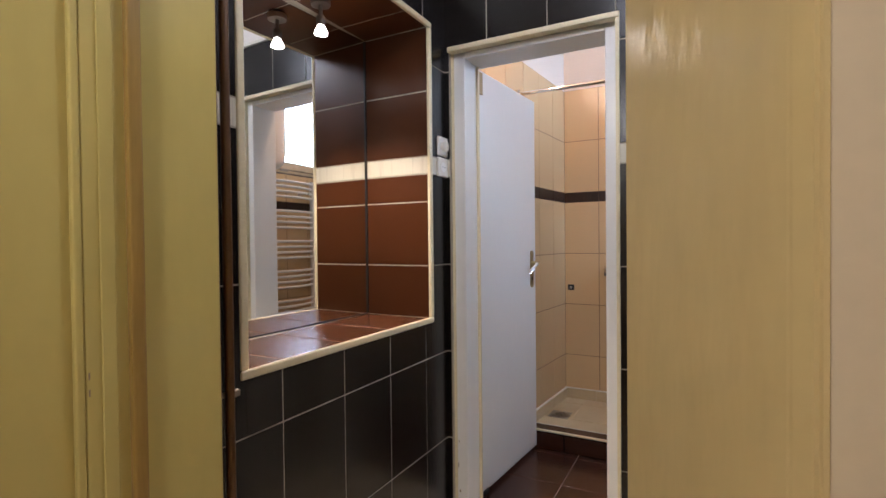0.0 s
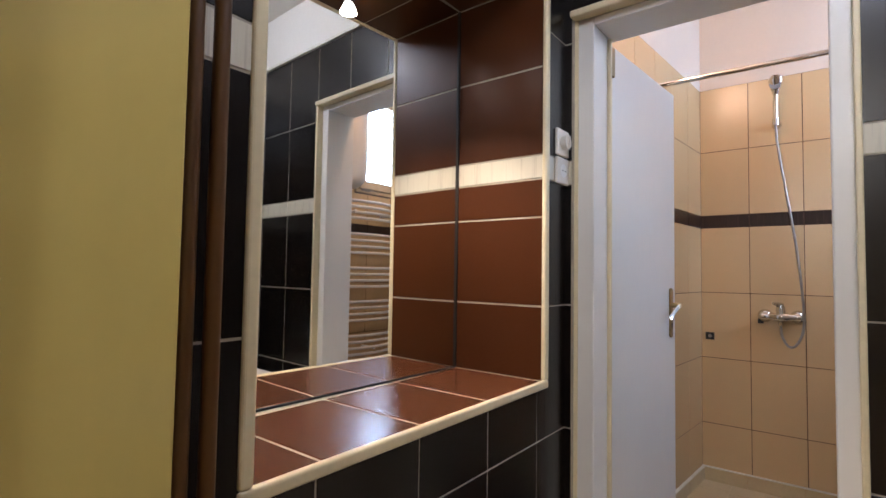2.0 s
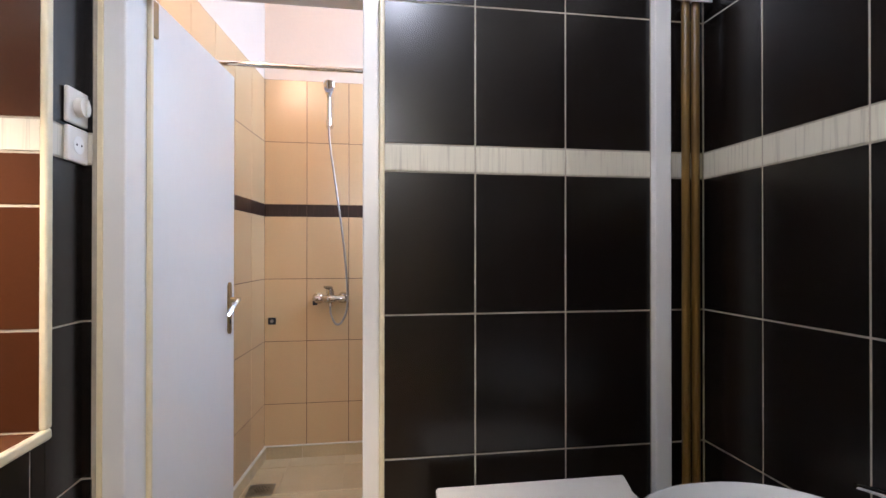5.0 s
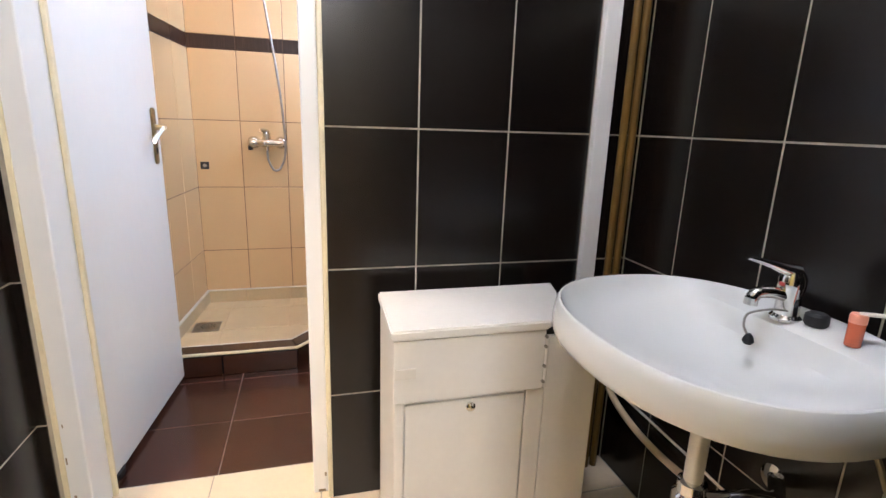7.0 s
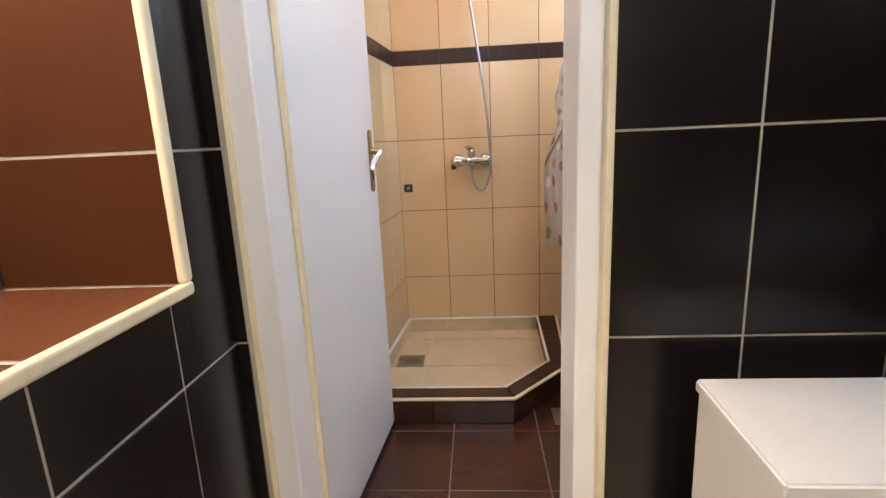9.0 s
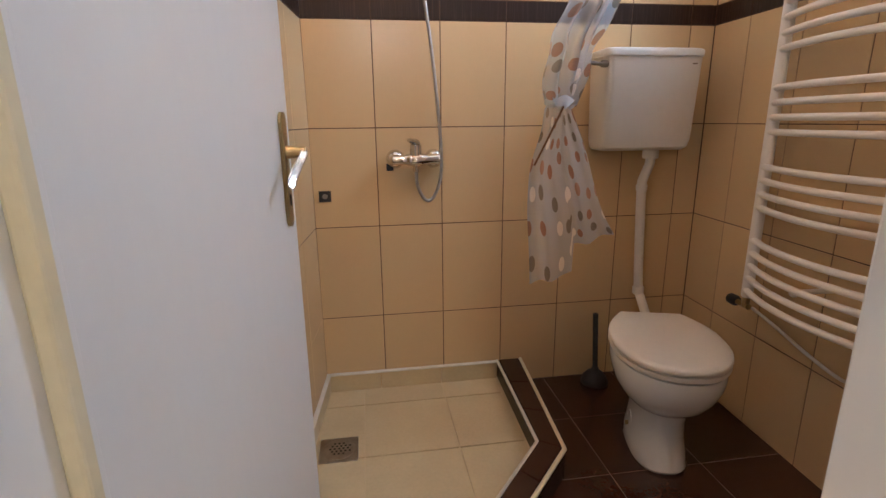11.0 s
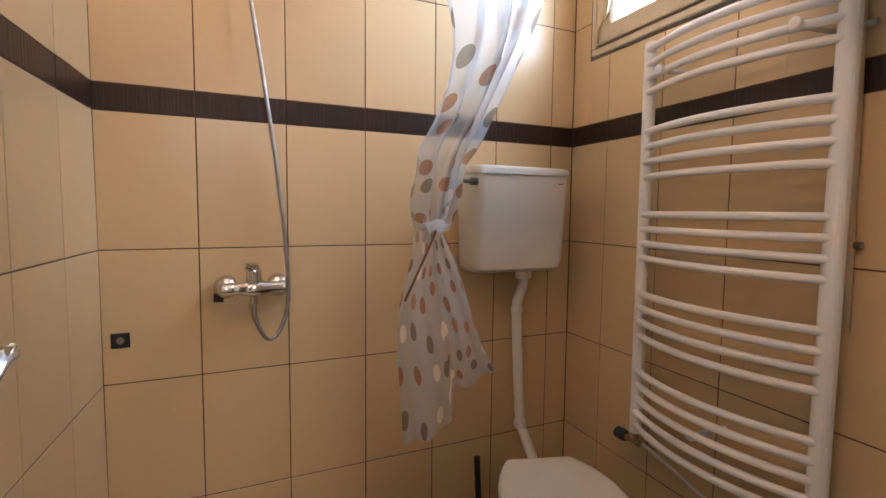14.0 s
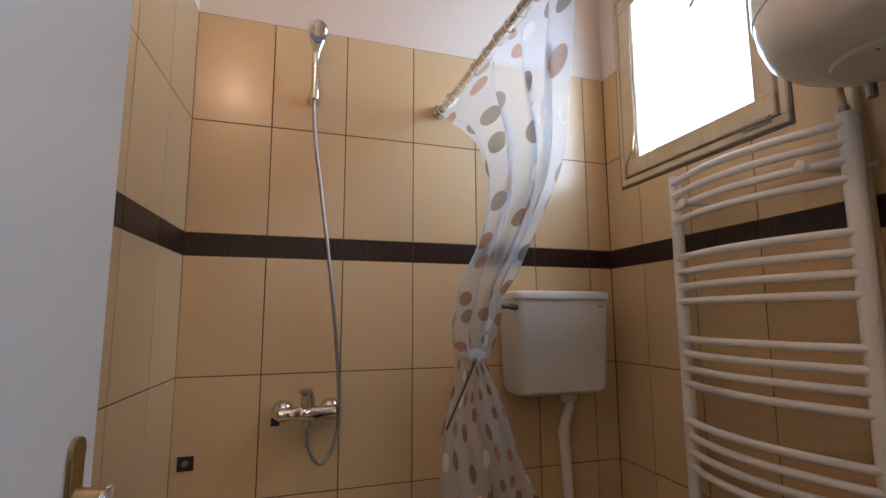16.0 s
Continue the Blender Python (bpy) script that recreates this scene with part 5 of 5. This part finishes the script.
def boiler():
    P = RIGHT_WC
    c = P.at(1.213, 0, 0.215)
    ob = thing("water_heater", (c.x, c.y, 1.772), label="white cylindrical electric water heater on the wall", category="water heater")
    r = 0.215
    part("tank", lathe([(0.06, 0.0), (0.12, 0.004), (0.165, 0.018), (0.195, 0.045), (0.21, 0.085), (r, 0.12), (r, 0.125)], 48), ENAMEL, ob, smooth=True)
    part("shell", lathe([(r + 0.002, 0.122), (r + 0.003, 0.126), (r + 0.003, 0.7), (r - 0.02, 0.76), (0.1, 0.79)], 48), ENAMEL, ob, smooth=True)
    part("cover", lathe([(0.09, -0.007), (0.096, -0.005), (0.099, 0.006)], 36), PLASTIC, ob, "round bottom cover", True)
    part("mark", box(-0.078, -0.016, -0.0085, -0.071, -0.012, -0.0065), SCREEN_RED, ob, "small red mark")
    part("bracket", box(0.12, -0.12, 0.5, 0.225, 0.12, 0.55, 0.004), STEEL, ob)
    part("nipple", tube([(0.1, 0.1, 0.012), (0.1, 0.1, -0.02)], 0.01, 10), STEEL, ob)


boiler()


def window():
    P, (a, b, c, e) = RIGHT_WC, WIN
    ob = thing("window_1", label="old cream-painted wooden window, tilted glass bright with daylight", category="window", kind="structure")

    def bar(name, u0, v0, u1, v1, d0, d1, mat, parent, label=""):
        bm = bmesh.new()
        lo = [bm.verts.new(P.at(u, v, d0)) for u, v in ((u0, v0), (u1, v0), (u1, v1), (u0, v1))]
        hi = [bm.verts.new(P.at(u, v, d1)) for u, v in ((u0, v0), (u1, v0), (u1, v1), (u0, v1))]
        bm.faces.new(hi), bm.faces.new(lo[::-1])
        for k in range(4):
            bm.faces.new((lo[k], lo[(k + 1) % 4], hi[(k + 1) % 4], hi[k]))
        bmesh.ops.recalc_face_normals(bm, faces=bm.faces)
        bmesh.ops.bevel(bm, geom=list(bm.edges), offset=0.003, segments=2, affect="EDGES")
        return part(name, bm, mat, parent, label)
    # dark open joint round the fixed frame, up to the top of the tiles
    top = 2.331
    bar("joint", a, b, c, b + 0.012, -0.1, 0.004, DARK_GAP, ob, "dark open joint round the frame")
    bar("joint", a, b + 0.012, a + 0.012, top, -0.1, 0.004, DARK_GAP, ob)
    bar("joint", c - 0.012, b + 0.012, c, top, -0.1, 0.004, DARK_GAP, ob)
    for q in ((a, top + 0.001, a + 0.012, e), (c - 0.012, top + 0.001, c, e)):
        bar("plaster_edge", *q, -0.1, -0.001, WC_PLASTER, ob, "plastered edge of the frame")
    # fixed frame, dark bars that paint the gap's shade, then the cream sash
    f0, f1, f2, f3 = a + 0.012, b + 0.012, c - 0.012, e - 0.004
    w = 0.024
    for q in ((f0, f1, f2, f1 + w), (f0, f3 - w, f2, f3), (f0, f1 + w, f0 + w, f3 - w), (f2 - w, f1 + w, f2, f3 - w)):
        bar("window_frame", *q, -0.1, 0.009, WINDOW_PAINT, ob, "weathered cream outer frame")
    g0, g1, g2, g3 = f0 + w, f1 + w, f2 - w, f3 - w
    for q in ((g0, g1, g2, g1 + 0.014), (g0, g1 + 0.014, g0 + 0.014, g3), (g2 - 0.014, g1 + 0.014, g2, g3)):
        bar("gap", *q, -0.09, -0.004, DARK_GAP, ob, "dark gap round the sash")
    s0, s1, s2, s3 = g0 + 0.008, g1 + 0.008, g2 - 0.008, g3 - 0.008
    wl, wb, wr = 0.074, 0.058, 0.062
    for q in ((s0, s1, s2, s1 + wb), (s0, s3 - wb, s2, s3), (s0, s1 + wb, s0 + wl, s3 - wb), (s2 - wr, s1 + wb, s2, s3 - wb)):
        bar("sash_rail", *q, -0.05, 0.014, WINDOW_PAINT, ob, "cream painted sash")
    i0, i1, i2, i3 = s0 + wl, s1 + wb, s2 - wr, s3 - wb
    for q in ((i0, i1, i2, i1 + 0.007), (i0, i1 + 0.007, i0 + 0.007, i3), (i2 - 0.007, i1 + 0.007, i2, i3)):
        bar("glazing_bead", *q, -0.012, 0.008, WHITE_TRIM, ob, "pale glazing bead")
    pane = bar("pane", i0 - 0.004, i1 - 0.004, i2 + 0.004, i3 + 0.004, -0.02, -0.014, GLASS, ob)
    pane.visible_shadow = False
    for q in ((a, b + 0.012, a + 0.012, e), (c - 0.012, b + 0.012, c, e), (a, b, c, b + 0.012)):
        bar("reveal", *q, -0.168, -0.102, WHITE_PAINT, ob, "white painted outer reveal")
    bar("latch", c - 0.15, b + 0.024, c - 0.06, b + 0.046, 0.009, 0.02, STEEL, ob, "metal window latch")
    bar("latch_arm", c - 0.2, b + 0.031, c - 0.03, b + 0.038, 0.02, 0.026, STEEL, ob)
    part("stay", tube([P.at(0.545, 2.335, 0.02), P.at(0.6, 2.36, 0.03), P.at(0.665, 2.41, 0.012)], 0.006, 8), STEEL, ob, "dark metal stay rod")
    # loose strip of tape at the sash's corner
    part("tape", tube(arc([P.at(s0 + 0.012, s1 + 0.005, 0.017), P.at(s0 + 0.03, s1 + 0.05, 0.026), P.at(s0 + 0.06, s1 + 0.1, 0.018), P.at(s0 + 0.066, s1 + 0.15, 0.016)], 4), 0.004, 6), BRASS, ob, "loose yellowed strip")
    return ob


def window_clean():
    ob = window()
    # bright sky outside
    P = RIGHT_WC
    bm = bmesh.new()
    bm.faces.new([bm.verts.new(P.at(u, v, -3.0)) for u, v in ((-6, -3), (6, -3), (6, 9), (-6, 9))])
    bd = part("backdrop", bm, backdrop_material(), None, "bright overcast sky outside the window")
    tagged(bd, kind="structure", category="sky")


window_clean()


# ---- tiles, last ----
def lay():
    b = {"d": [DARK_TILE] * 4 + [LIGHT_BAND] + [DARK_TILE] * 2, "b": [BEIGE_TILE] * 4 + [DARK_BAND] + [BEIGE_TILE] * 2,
         # niche rows and shelf: the dark tile in its lamplit colours
         "n": [LIT_NICHE_TILE] * 3 + [LIGHT_BAND] + [LIT_NICHE_TILE] * 2, "s": [LIT_SHELF_TILE], "s2": [LIT_NICHE_TILE]}
    for parent, plane, us, vs, kind, holes in JOBS:
        tiles(parent, plane, us, vs, b[kind], holes, {"b": 0.0034, "d": 0.0046, "s": 0.0085}.get(kind, 0.0062))
    for parent, plane, us, vs, mat in FLOORS:
        tiles(parent, plane, us, vs, [mat] * (len(vs) - 1), (), 0.004)


lay()
